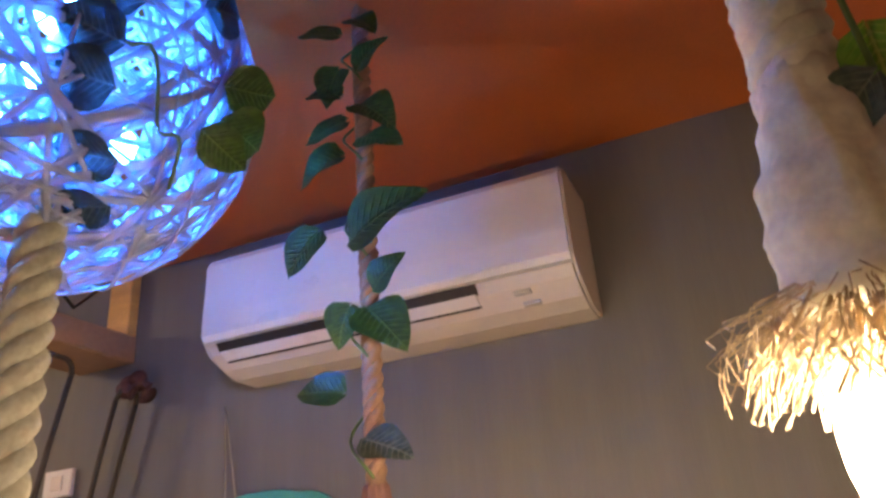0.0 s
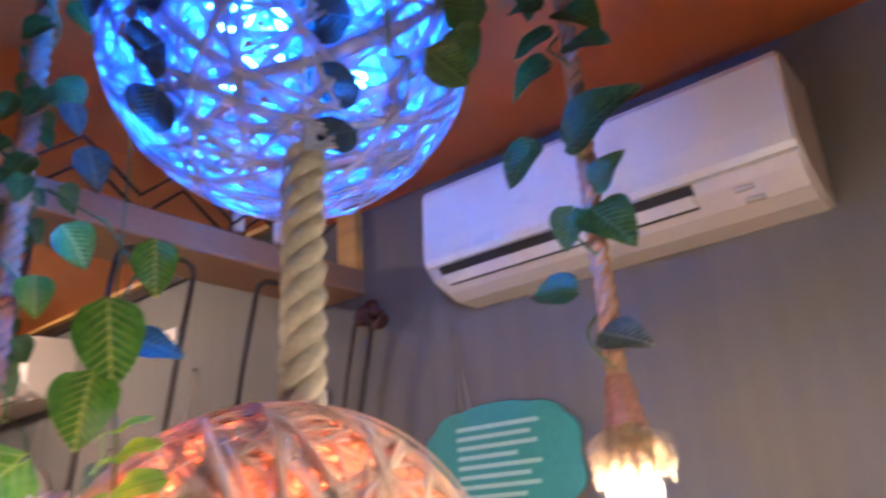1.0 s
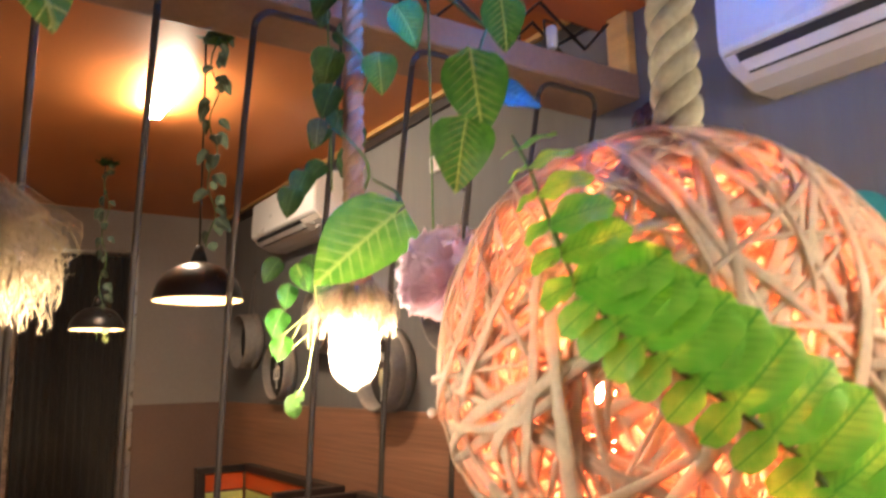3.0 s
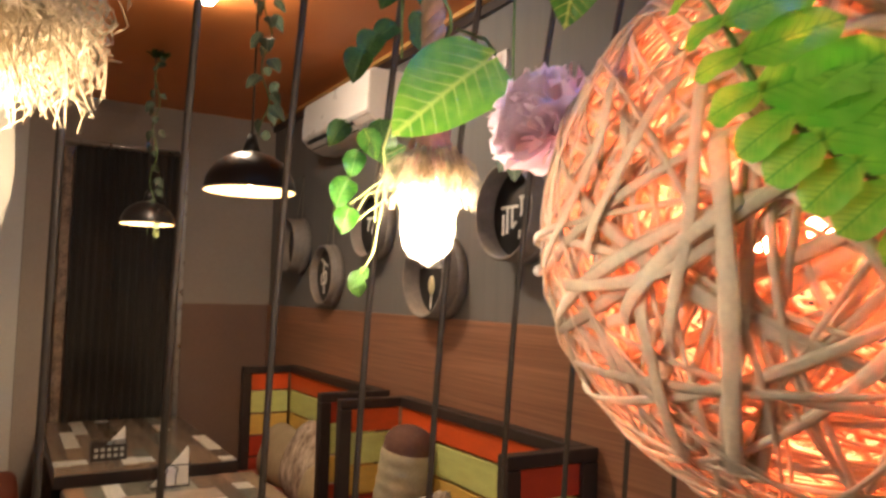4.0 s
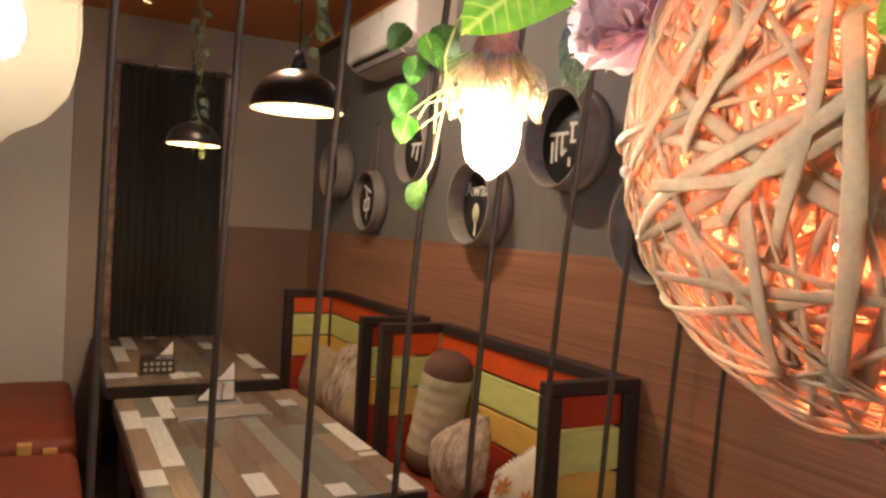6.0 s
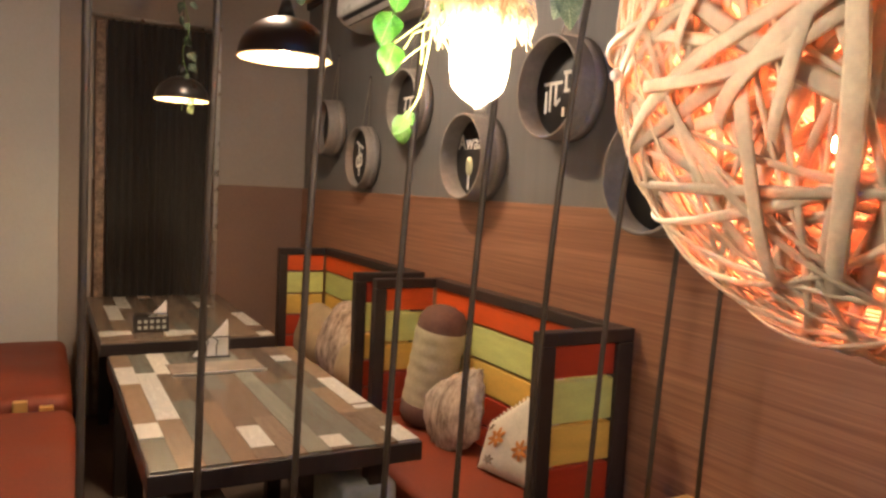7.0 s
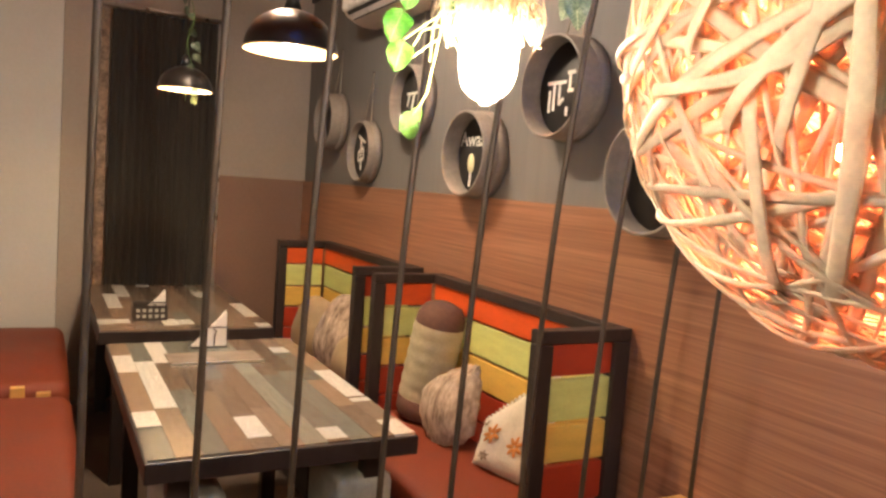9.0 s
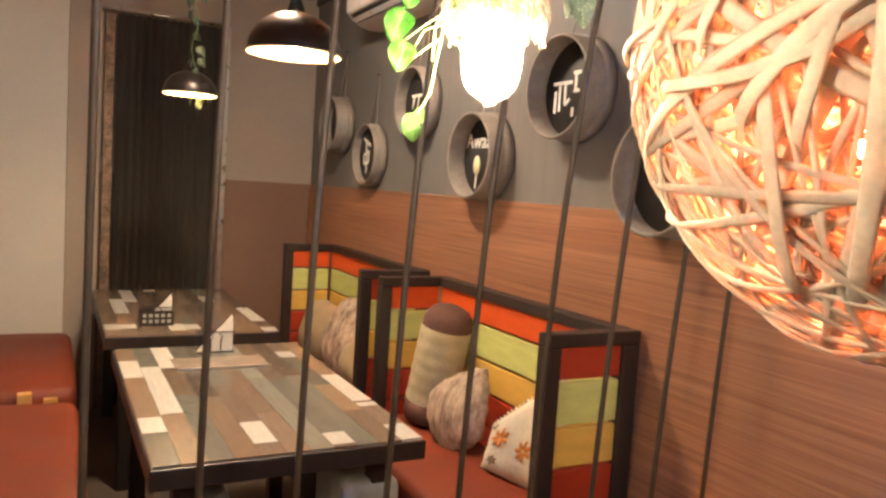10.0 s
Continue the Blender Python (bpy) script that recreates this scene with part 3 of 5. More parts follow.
# ---- sieve signs on the wall ----
def sieve(x, z, r, label, depth=0.115):
    ob = thing("sieve_sign", (x, -0.001, z), label, "wall sign", "round sieve signs")
    hoopp = [(r, -0.002), (r, -depth + 0.003), (r - 0.003, -depth), (r - 0.009, -depth), (r - 0.011, -depth + 0.003), (r - 0.011, -0.03)]
    part("hoop", lathe(hoopp, (x, 0, z), 48, "y"), M_SIEVE, ob)
    part("outer_band", lathe([(r + 0.0005, -0.004), (r + 0.006, -0.004), (r + 0.006, -0.045), (r + 0.0005, -0.045)], (x, 0, z), 48, "y"), M_SIEVE, ob)
    part("board", lathe([(0.0, -0.036), (r - 0.012, -0.036), (r - 0.012, -0.028), (0, -0.028)], (x, 0, z), 48, "y"), M_SIEVEBLACK, ob, "black painted disc")
    top = z + r + 0.27
    part("string", tube([(x - 0.05, -0.03, z + r - 0.012), (x, -0.006, top), (x + 0.05, -0.03, z + r - 0.012)], 0.003, 6), M_STRING, ob)
    part("nail", lathe([(0, -0.001), (0.003, -0.001), (0.003, -0.014), (0.006, -0.015), (0, -0.017)], (x, 0, top), 10, "y"), M_IRON, ob)
    return ob


def strokes(ob, x, z, segs, w, material, y=-0.0385, name="stroke"):
    for ax, az, bx, bz in segs:
        d = Vector((bx - ax, 0, bz - az))
        n = Vector((-d.z, 0, d.x)).normalized() * w / 2
        bm = bmesh.new()
        a, b = Vector((x + ax, y, z + az)), Vector((x + bx, y, z + bz))
        vs = [bm.verts.new(p) for p in (a + n, a - n, b - n, b + n)]
        f0 = bm.faces.new(vs)
        e = bmesh.ops.extrude_face_region(bm, geom=[f0])
        bmesh.ops.translate(bm, verts=[v for v in e["geom"] if isinstance(v, bmesh.types.BMVert)], vec=(0, 0.002, 0))
        bmesh.ops.recalc_face_normals(bm, faces=bm.faces)
        part(name, bm, material, ob, "", False)


s1 = sieve(-1.325, 1.625, 0.172, "grey round sieve sign with white lettering and a pale spoon")
cv = bpy.data.curves.new("lettering", "FONT")
cv.body, cv.size, cv.extrude = "Awaa", 0.088, 0.001
cv.materials.append(M_CHALK)
tx = new("lettering", cv)
tx.parent = s1
tx.matrix_basis = Matrix.Translation((-0.14, -0.0385, 0.035)) @ Euler((radians(90), 0, 0)).to_matrix().to_4x4()
bm = lathe([(0.0, -0.0385), (0.03, -0.0385), (0.03, -0.037), (0, -0.037)], (0, 0, 0), 24, "y")
bm.transform(Matrix.Translation((-1.375, 0, 1.59)) @ Matrix.Diagonal((0.9, 1, 1.35, 1)))
part("spoon_bowl", bm, M_PALEGREEN, s1, "pale painted spoon")
strokes(s1, -1.375, 1.59, [(0.0, -0.035, -0.005, -0.095)], 0.012, M_CHALK, name="spoon_handle")
s2 = sieve(-0.765, 1.845, 0.172, "grey round sieve sign with chalk strokes on black")
strokes(s2, -0.765, 1.845, [(-0.10, 0.0, -0.10, -0.075), (-0.075, 0.02, -0.075, -0.07), (-0.045, 0.02, -0.045, -0.05), (-0.115, 0.025, -0.01, 0.025), (-0.045, -0.05, -0.02, -0.03), (0.01, 0.05, 0.01, 0.0), (-0.005, 0.055, 0.035, 0.055), (0.0, -0.005, 0.03, -0.005), (0.0, -0.06, 0.0, -0.09)], 0.012, M_CHALK)
s3 = sieve(-2.545, 1.645, 0.165, "grey round sieve sign with white brushed strokes", 0.080)
strokes(s3, -2.590, 1.645, [(-0.05, 0.09, 0.05, 0.05), (-0.01, 0.07, 0.0, -0.10), (-0.04, 0.0, 0.03, 0.02), (0.03, 0.02, 0.03, -0.04), (-0.04, 0.0, -0.04, -0.05), (-0.04, -0.05, 0.03, -0.04)], 0.014, M_CHALK)
s4 = sieve(-1.96, 1.885, 0.165, "grey round sieve sign behind trailing leaves", 0.095)
strokes(s4, -1.98, 1.89, [(-0.06, 0.03, 0.05, 0.03), (-0.03, 0.03, -0.05, -0.03), (0.02, 0.03, 0.0, -0.05)], 0.013, M_CHALK)
sieve(-3.06, 1.83, 0.165, "grey round sieve sign near the end wall")
sieve(-0.285, 1.56, 0.172, "grey round sieve sign near the trellis")

# teal scalloped board with unreadable lines
board = thing("scalloped_sign", (0.55, -0.01, 1.86), "teal scalloped board with pale lettering hanging on the wall", "wall sign")
bm = bmesh.new()
ring = []
for k in range(96):
    a = 2 * math.pi * k / 96
    q = 1 + 0.05 * abs(math.sin(5 * a))
    ring.append(bm.verts.new((0.545 + 0.218 * q * math.copysign(abs(math.cos(a)) ** 0.7, math.cos(a)), -0.012, 1.832 + 0.135 * q * math.copysign(abs(math.sin(a)) ** 0.7, math.sin(a)))))
f0 = bm.faces.new(ring)
e = bmesh.ops.extrude_face_region(bm, geom=[f0])
bmesh.ops.translate(bm, verts=[v for v in e["geom"] if isinstance(v, bmesh.types.BMVert)], vec=(0, -0.012, 0))
bmesh.ops.recalc_face_normals(bm, faces=bm.faces)
part("plate", bm, M_TEAL, board, "", False)
for i in range(9):
    wdt = (0.30, 0.27, 0.29, 0.22, 0.30, 0.26, 0.29, 0.24, 0.18)[i]
    part("text_bar", box(0.425, 0.425 + 0.8 * wdt, -0.0255, -0.0245, 1.915 - 0.023 * i, 1.925 - 0.023 * i), M_TEALTXT, board, "", False)
part("string", tube([(0.44, -0.02, 1.955), (0.418, -0.008, 2.19), (0.47, -0.02, 1.96)], 0.0025, 6), M_STRING, board)


# ---- woven ball lamps ----
def ring_mesh(name, material, r, width, flat, seed, wob):
    """One wicker strand: an uneven closed loop near a great circle."""
    R = random.Random(seed)
    ph = [R.random() * 6.28 for _ in range(4)]
    off = R.uniform(-0.55, 0.55) * r
    rr = math.sqrt(r * r - off * off)
    pts = []
    for i in range(56):
        a = 2 * math.pi * i / 56
        q = 1 + wob * (math.sin(2 * a + ph[0]) + 0.6 * math.sin(5 * a + ph[1]))
        dz = off + wob * 2.2 * r * math.sin(3 * a + ph[2])
        v = Vector((rr * math.cos(a), rr * math.sin(a), dz)).normalized() * r * q
        pts.append(v)
    bm = bmesh.new()
    rings = []
    for i, p in enumerate(pts):
        d = (pts[(i + 1) % 56] - pts[i - 1]).normalized()
        n = p.normalized()
        s = d.cross(n).normalized()
        w = width * (0.8 + 0.3 * math.sin(3 * i / 56 * 6.28 + ph[3]))
        rings.append([bm.verts.new(p + s * w * math.cos(k) + n * flat * width * math.sin(k)) for k in (2 * math.pi * j / 6 for j in range(6))])
    for i in range(56):
        A, B = rings[i], rings[(i + 1) % 56]
        for j in range(6):
            bm.faces.new((A[j], A[(j + 1) % 6], B[(j + 1) % 6], B[j]))
    bmesh.ops.recalc_face_normals(bm, faces=bm.faces)
    return mesh_from(bm, name, material)


def spin(R):
    return Euler((R.random() * 6.28, R.random() * 6.28, R.random() * 6.28)).to_matrix().to_4x4()


def woven_ball(name, center, r, strand_mat, inner_mat, n_outer, n_inner, width, label, seed, led_mat, led_label, squash=1.0, bulb=1.0):
    ob = thing(name, center, label, "hanging lamp", "woven ball lamps")
    R = random.Random(seed)
    variants = [ring_mesh("strand", strand_mat, r, width * f, 0.34, seed * 31 + k, 0.008) for k, f in enumerate((0.50, 0.58, 0.66, 0.75, 0.85, 0.95, 1.1, 1.3))]
    c = Matrix.Translation(center)
    sq = Matrix.Diagonal((1, 1, squash, 1))
    for i in range(n_outer):
        sc = 1 + 0.028 * R.uniform(-1, 1)
        piece("strand", R.choice(variants), c @ sq @ spin(R) @ Matrix.Diagonal((sc, sc, sc, 1)), ob)
    vs, fs, k0 = [], [], 0
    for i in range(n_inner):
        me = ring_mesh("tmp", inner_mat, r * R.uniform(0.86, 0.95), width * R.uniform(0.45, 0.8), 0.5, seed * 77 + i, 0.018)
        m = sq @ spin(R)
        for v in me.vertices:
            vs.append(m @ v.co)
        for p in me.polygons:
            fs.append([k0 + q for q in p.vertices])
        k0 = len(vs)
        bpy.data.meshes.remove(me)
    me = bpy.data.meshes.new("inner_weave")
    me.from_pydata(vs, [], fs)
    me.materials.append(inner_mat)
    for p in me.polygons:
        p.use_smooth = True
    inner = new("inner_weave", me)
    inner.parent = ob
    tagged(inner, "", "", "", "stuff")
    for k, q in enumerate(((0.02, -0.03, 0.0), (-0.06, 0.04, 0.05), (0.05, 0.05, -0.06), (-0.03, -0.06, -0.07), (0.07, -0.06, 0.05), (0.02, -0.11, -0.02))):
        part("led", lathe([(w_ * bulb, h_ * bulb) for w_, h_ in ((0, -0.012), (0.006, -0.0105), (0.0105, -0.006), (0.012, 0), (0.0105, 0.006), (0.006, 0.0105), (0, 0.012))], Vector(center) + Vector(q), 10), led_mat, ob, led_label)
    return ob


ORANGE_C, BLUE_C = (0.987, -1.036, 1.603), (0.936, -0.979, 2.319)
woven_ball("wicker_ball_lamp", ORANGE_C, 0.216, M_RATTAN, M_RATTAN_IN, 150, 76, 0.0043, "beige woven wicker ball lamp glowing orange inside", 3, M_ORANGE, "lit orange bulb")
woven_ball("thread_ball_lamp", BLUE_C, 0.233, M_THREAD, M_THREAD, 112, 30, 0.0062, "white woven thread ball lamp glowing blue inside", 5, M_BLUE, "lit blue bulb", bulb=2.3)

# broad bands of peeled rattan wound last over the wicker ball
ball = bpy.data.objects["wicker_ball_lamp"]
for wide, dirs in ((0.0062, ((0.30, -0.93, 0.23), (0.34, -0.94, 0.03), (0.34, -0.91, -0.22), (0.28, -0.82, -0.49), (0.07, -0.52, -0.85))),
                   (0.0055, ((0.40, -0.92, 0.02), (0.34, -0.94, -0.03), (0.21, -0.97, -0.12), (0.08, -0.97, -0.23), (-0.05, -0.93, -0.36))),
                   (0.0045, ((0.24, -0.90, 0.36), (0.26, -0.93, 0.26), (0.27, -0.96, -0.03), (0.19, -0.95, -0.27), (0.11, -0.9, -0.43))),
                   (0.0042, ((-0.12, -0.86, 0.5), (-0.02, -0.97, 0.23), (-0.2, -0.98, -0.03), (-0.61, -0.74, -0.28))),
                   (0.0042, ((0.18, -0.90, 0.40), (0.08, -0.99, 0.15), (-0.04, -1.0, -0.02), (-0.16, -0.97, -0.18))),
                   (0.005, ((0.08, -0.97, -0.21), (0.09, -0.92, -0.38), (0.05, -0.8, -0.6), (-0.02, -0.6, -0.8))),
                   (0.0045, ((-0.30, -0.93, -0.20), (-0.22, -0.95, -0.21), (0.04, -0.98, -0.21), (0.24, -0.96, -0.16), (0.39, -0.92, -0.05)))):
    pts = []
    for a, b in zip(dirs, dirs[1:]):
        for k in range(8):
            v = Vector(a).normalized().slerp(Vector(b).normalized(), k / 8)
            pts.append(v)
    for _ in range(6):
        pts = [pts[0]] + [(pts[i - 1] + pts[i] + pts[i + 1]).normalized() for i in range(1, len(pts) - 1)] + [pts[-1]]
    n_ = len(pts)
    pts = [Vector(ORANGE_C) + v * (0.226 - 0.014 * abs(2 * i / (n_ - 1) - 1) ** 6) for i, v in enumerate(pts)]
    bm = bmesh.new()
    rings = []
    for i, p in enumerate(pts):
        n = (p - Vector(ORANGE_C)).normalized()
        s_ = (pts[min(n_ - 1, i + 1)] - pts[max(0, i - 1)]).normalized().cross(n)
        w_ = wide * (0.95 + 0.06 * math.sin(i * 0.4 + 90 * wide))
        rings.append([bm.verts.new(p + s_ * w_ * math.cos(q) + n * 0.24 * w_ * math.sin(q)) for q in (math.pi * j / 4 for j in range(8))])
    for A, B in zip(rings, rings[1:]):
        for j in range(8):
            bm.faces.new((A[j], A[(j + 1) % 8], B[(j + 1) % 8], B[j]))
    bmesh.ops.recalc_face_normals(bm, faces=bm.faces)
    part("band", bm, M_RATTAN, ball, "broad pale rattan band")

rope = thing("hanging_rope", (0.995, -1.036, 2.63), "thick pale twisted rope that carries the woven balls", "rope")
for bm in twisted((1.008, -1.020), 1.79, 2.629, 0.024, 0.085):
    part("rope_strand", bm, M_ROPE, rope)


# ---- rope lamps with frayed tassels and glass bulbs ----
def rope_lamp(x, y, z_tip, label, rope_mat, rope_r, bulb_r=0.034, flare=0.062, n=70, wrap=0.0, wrap_mat=None, core_mat=M_GLASSB, core=1.0, shell=M_SHELL, wrap_h=0.085, skirt=0.0, fine=1.0, fuzz=260, drop=1.0):
    ob = thing("rope_lamp", (x, y, 2.63), label, "hanging lamp", "rope bulb lamps")
    R = random.Random(int(1000 * x))
    k = bulb_r
    prof = [(0.0, 0.0), (0.12 * k, 0.03 * k), (0.22 * k, 0.15 * k), (0.60 * k, 0.36 * k), (0.86 * k, 0.68 * k), (0.97 * k, 1.15 * k), (1.0 * k, 1.6 * k), (0.97 * k, 2.2 * k), (0.86 * k, 2.8 * k), (0.55 * k, 3.1 * k), (0, 3.15 * k)]
    zs = z_tip + 2.0 * k
    sock = part("socket", lathe([(0, 0), (0.021, 0), (0.024, 0.03), (0.018, 0.06), (0, 0.062)], (x, y, z_tip + 3.16 * k), 18), M_ROPE2, ob)
    part("bulb_glass", lathe(prof, (x, y, z_tip), 28), shell, sock, "frosted pointed glass bulb")
    part("lit_core", lathe([(0, (2.0 - 1.55 * core) * k), (0.38 * core * k, (2.0 - 1.4 * core) * k), (0.55 * core * k, (2.0 - 1.0 * core) * k), (0.55 * core * k, (2.0 - 0.6 * core) * k), (0.40 * core * k, 1.9 * k), (0, 2.0 * k)], (x, y, z_tip), 20), core_mat, sock, "glowing bulb core")
    for i in range(int(1.7 * n)):
        a = R.random() * 6.28
        lift = skirt * R.random()
        f = flare * R.uniform(0.35, 1.1)
        L = drop * R.uniform(0.014, 0.046)
        top = Vector((x + 0.016 * math.cos(a), y + 0.016 * math.sin(a), zs + 0.062 + lift + R.uniform(0, 0.02)))
        mid = Vector((x + 0.8 * f * math.cos(a), y + 0.8 * f * math.sin(a), zs + 0.045 + 0.6 * lift + R.uniform(-0.008, 0.008)))
        a += R.uniform(-0.35, 0.35)
        end = Vector((x + f * math.cos(a), y + f * math.sin(a), zs + 0.045 - L))
        curl = Vector((R.uniform(-0.008, 0.008), R.uniform(-0.008, 0.008), R.uniform(-0.004, 0.004)))
        part("fringe", tube([top, (top + mid) / 2 + Vector((0, 0, 0.012)), mid, (mid + end) / 2 + curl, end, end + 0.4 * curl], fine * R.uniform(0.0010, 0.0026), 5, taper=lambda s: 1 - 0.55 * s), M_TASSEL, ob)
    bm = bmesh.new()
    for i in range(fuzz):
        a = R.random() * 6.28
        f, lift = flare * R.uniform(0.3, 1.15), skirt * R.random()
        p = Vector((x + 0.016 * math.cos(a), y + 0.016 * math.sin(a), zs + 0.062 + lift))
        q = Vector((x + f * math.cos(a), y + f * math.sin(a), zs + 0.046 + 0.7 * lift + R.uniform(-0.01, 0.012)))
        a += R.uniform(-0.6, 0.6)
        e = Vector((x + f * R.uniform(0.85, 1.15) * math.cos(a), y + f * R.uniform(0.85, 1.15) * math.sin(a), q.z - drop * R.uniform(0.008, 0.036)))
        curl = Vector((R.uniform(-0.009, 0.009), R.uniform(-0.009, 0.009), R.uniform(-0.006, 0.006)))
        tube([p, (p + q) / 2 + Vector((0, 0, 0.010)) + 0.5 * curl, q, (q + e) / 2 + curl, e], 0.00065, 3, bm=bm, taper=lambda s: 1 - 0.5 * s)
    tagged(part("fringe_fuzz", bm, M_TASSEL, ob, "fine frayed fibres"), "fine frayed fibres", "", "", "stuff")
    cap_r = wrap or 0.027
    prof = [(0.012, 0.0)]
    for i in range(14):
        s = i / 13
        prof.append((cap_r * (1 - 0.45 * s ** 1.5) * (1 + 0.06 * math.sin(i * 2.1)), 0.006 + wrap_h * s))
    prof.append((0.008, wrap_h + 0.010))
    bm = lathe(prof, (x, y, zs + 0.048), 30)
    for v in bm.verts:
        a = math.atan2(v.co.y - y, v.co.x - x)
        d = (0.003 + 0.05 * max(0.0, cap_r - 0.03)) * noise.noise(v.co * 40) + 0.0016 * math.sin(9 * a + 40 * v.co.z)
        v.co.x += d * math.cos(a)
        v.co.y += d * math.sin(a)
    part("collar", bm, wrap_mat or M_COLLAR, ob, "gathered cloth collar")
    for bm in twisted((x, y), zs + 0.06, 2.629, rope_r, 0.06):
        part("rope_strand", bm, rope_mat, ob)
    return ob


rope_lamp(0.557, -1.148, 1.580, "glowing glass bulb with a frayed jute collar on a brown rope", M_ROPE2, 0.015, 0.034, 0.056, 90, fine=0.6)
rope_lamp(1.168, -0.630, 1.660, "glowing glass bulb with a frayed collar on a vine-wound rope", M_ROPE2, 0.014, 0.034, 0.05, core=0.82)
rope_lamp(1.702, -0.995, 1.740, "glowing glass bulb under a thick pale jute rope", M_JUTE, 0.030, 0.040, 0.080, 170, 0.052, M_JUTE, wrap_h=0.17, fine=0.8, fuzz=420)
rope_lamp(0.895, -1.618, 1.548, "glowing glass bulb with a bushy jute collar on a rope", M_ROPE, 0.016, 0.036, 0.070, 170, core_mat=M_SMALLCORE, core=0.6, shell=M_SHELLCLEAR, skirt=0.050, fine=0.36, fuzz=1600, drop=0.7)


# ---- artificial vines ----
def vine(label, stem, leaves, stem_mat=M_STEM, stem_r=0.0022):
    """A vine: stem through points, then leaves of (place, way, face, size, kind)."""
    ob = thing("artificial_vine", stem[0], label, "artificial vine", "hanging vines")
    part("stem", tube(stem, stem_r, 6), stem_mat, ob)
    for place, way, face, size, kind in leaves:
        put_leaf(ob, place, way, face, size, kind)
    return ob


def helix(x, y, z0, z1, r, turns, n=60):
    return [(x + r * math.cos(2 * math.pi * turns * i / n), y + r * math.sin(2 * math.pi * turns * i / n), z0 + (z1 - z0) * i / n) for i in range(n + 1)]


# on the rope before the air conditioner
lv = []
for x, z, dx, dz, s, kind in ((1.10, 2.225, -0.5, -0.6, 0.075, "dark"), (1.16, 2.20, 0.8, 0.42, 0.12, "dark"), (1.15, 2.10, -0.3, -0.8, 0.055, "dark"), (1.19, 2.12, 0.5, 0.45, 0.06, "dark"), (1.18, 2.09, 0.6, -0.55, 0.085, "dark"), (1.135, 1.985, -0.8, 0.2, 0.065, "dark"), (1.17, 1.92, 0.75, -0.25, 0.075, "grey"), (1.15, 2.40, -0.8, -0.3, 0.07, "dark"), (1.14, 2.34, -0.85, -0.2, 0.075, "dark"), (1.18, 2.36, 0.8, -0.35, 0.08, "dark"),
                          (1.14, 2.57, -0.7, 0.2, 0.07, "dark"), (1.14, 2.50, -0.35, -0.8, 0.06, "dark"), (1.175, 2.49, 0.6, 0.5, 0.065, "dark"), (1.18, 2.42, 0.7, -0.5, 0.07, "dark"), (1.17, 2.59, 0.6, -0.5, 0.06, "dark"), (1.14, 2.45, -0.8, 0.35, 0.06, "dark")):
    lv.append(((x, -0.655, z), (dx, -0.25, dz), (0.25, -0.85, 0.45), s, kind))
vine("dark green pothos vine wound round the thin rope", helix(1.155, -0.63, 2.62, 1.86, 0.02, 5), lv)
# over the blue ball
lv = []
for p, d in (((1.042, -1.227, 2.134), (-0.9, -0.1, 0.1)), ((1.010, -1.209, 2.104), (-0.6, 0.2, -0.3)), ((1.159, -1.09, 2.097), (-0.7, -0.35, 0.2)), ((1.131, -1.067, 2.068), (-0.75, -0.3, 0.05)), ((1.209, -1.002, 2.168), (0.1, 0.5, -0.1)), ((1.177, -1.12, 2.15), (-0.6, -0.5, 0.2)), ((1.197, -1.13, 2.182), (-0.5, -0.6, 0.3)), ((1.221, -1.013, 2.2), (0.3, 0.6, 0.1)), ((1.202, -1.021, 2.147), (0.1, 0.6, -0.2)), ((1.228, -1.055, 2.263), (0.1, 0.6, 0.3)), ((1.20, -1.12, 2.23), (-0.4, -0.7, 0.2)), ((1.06, -1.25, 2.19), (-0.8, 0.1, -0.2)), ((0.98, -1.25, 2.23), (-0.8, 0.1, -0.2))):
    n = (Vector(p) - Vector((1.004, -1.039, 2.252))).normalized()
    # Leaves on the near side take the colour with blue lamplight painted in.
    lv.append((Vector(BLUE_C) + 0.250 * n, d, n + Vector((0, 0, -0.35)), 0.064, "dark" if p[1] > -1.03 else "blue_lit"))
stemp = []
for i in range(30):
    a = -0.9 + 1.0 * i / 29
    v = Vector((math.cos(a) * 0.9, math.sin(a) * 0.9, 0.35 - 1.15 * i / 29 + 0.08 * math.sin(i * 0.8))).normalized() * 0.247
    stemp.append(Vector(BLUE_C) + v)
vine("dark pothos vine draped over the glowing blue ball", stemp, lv)
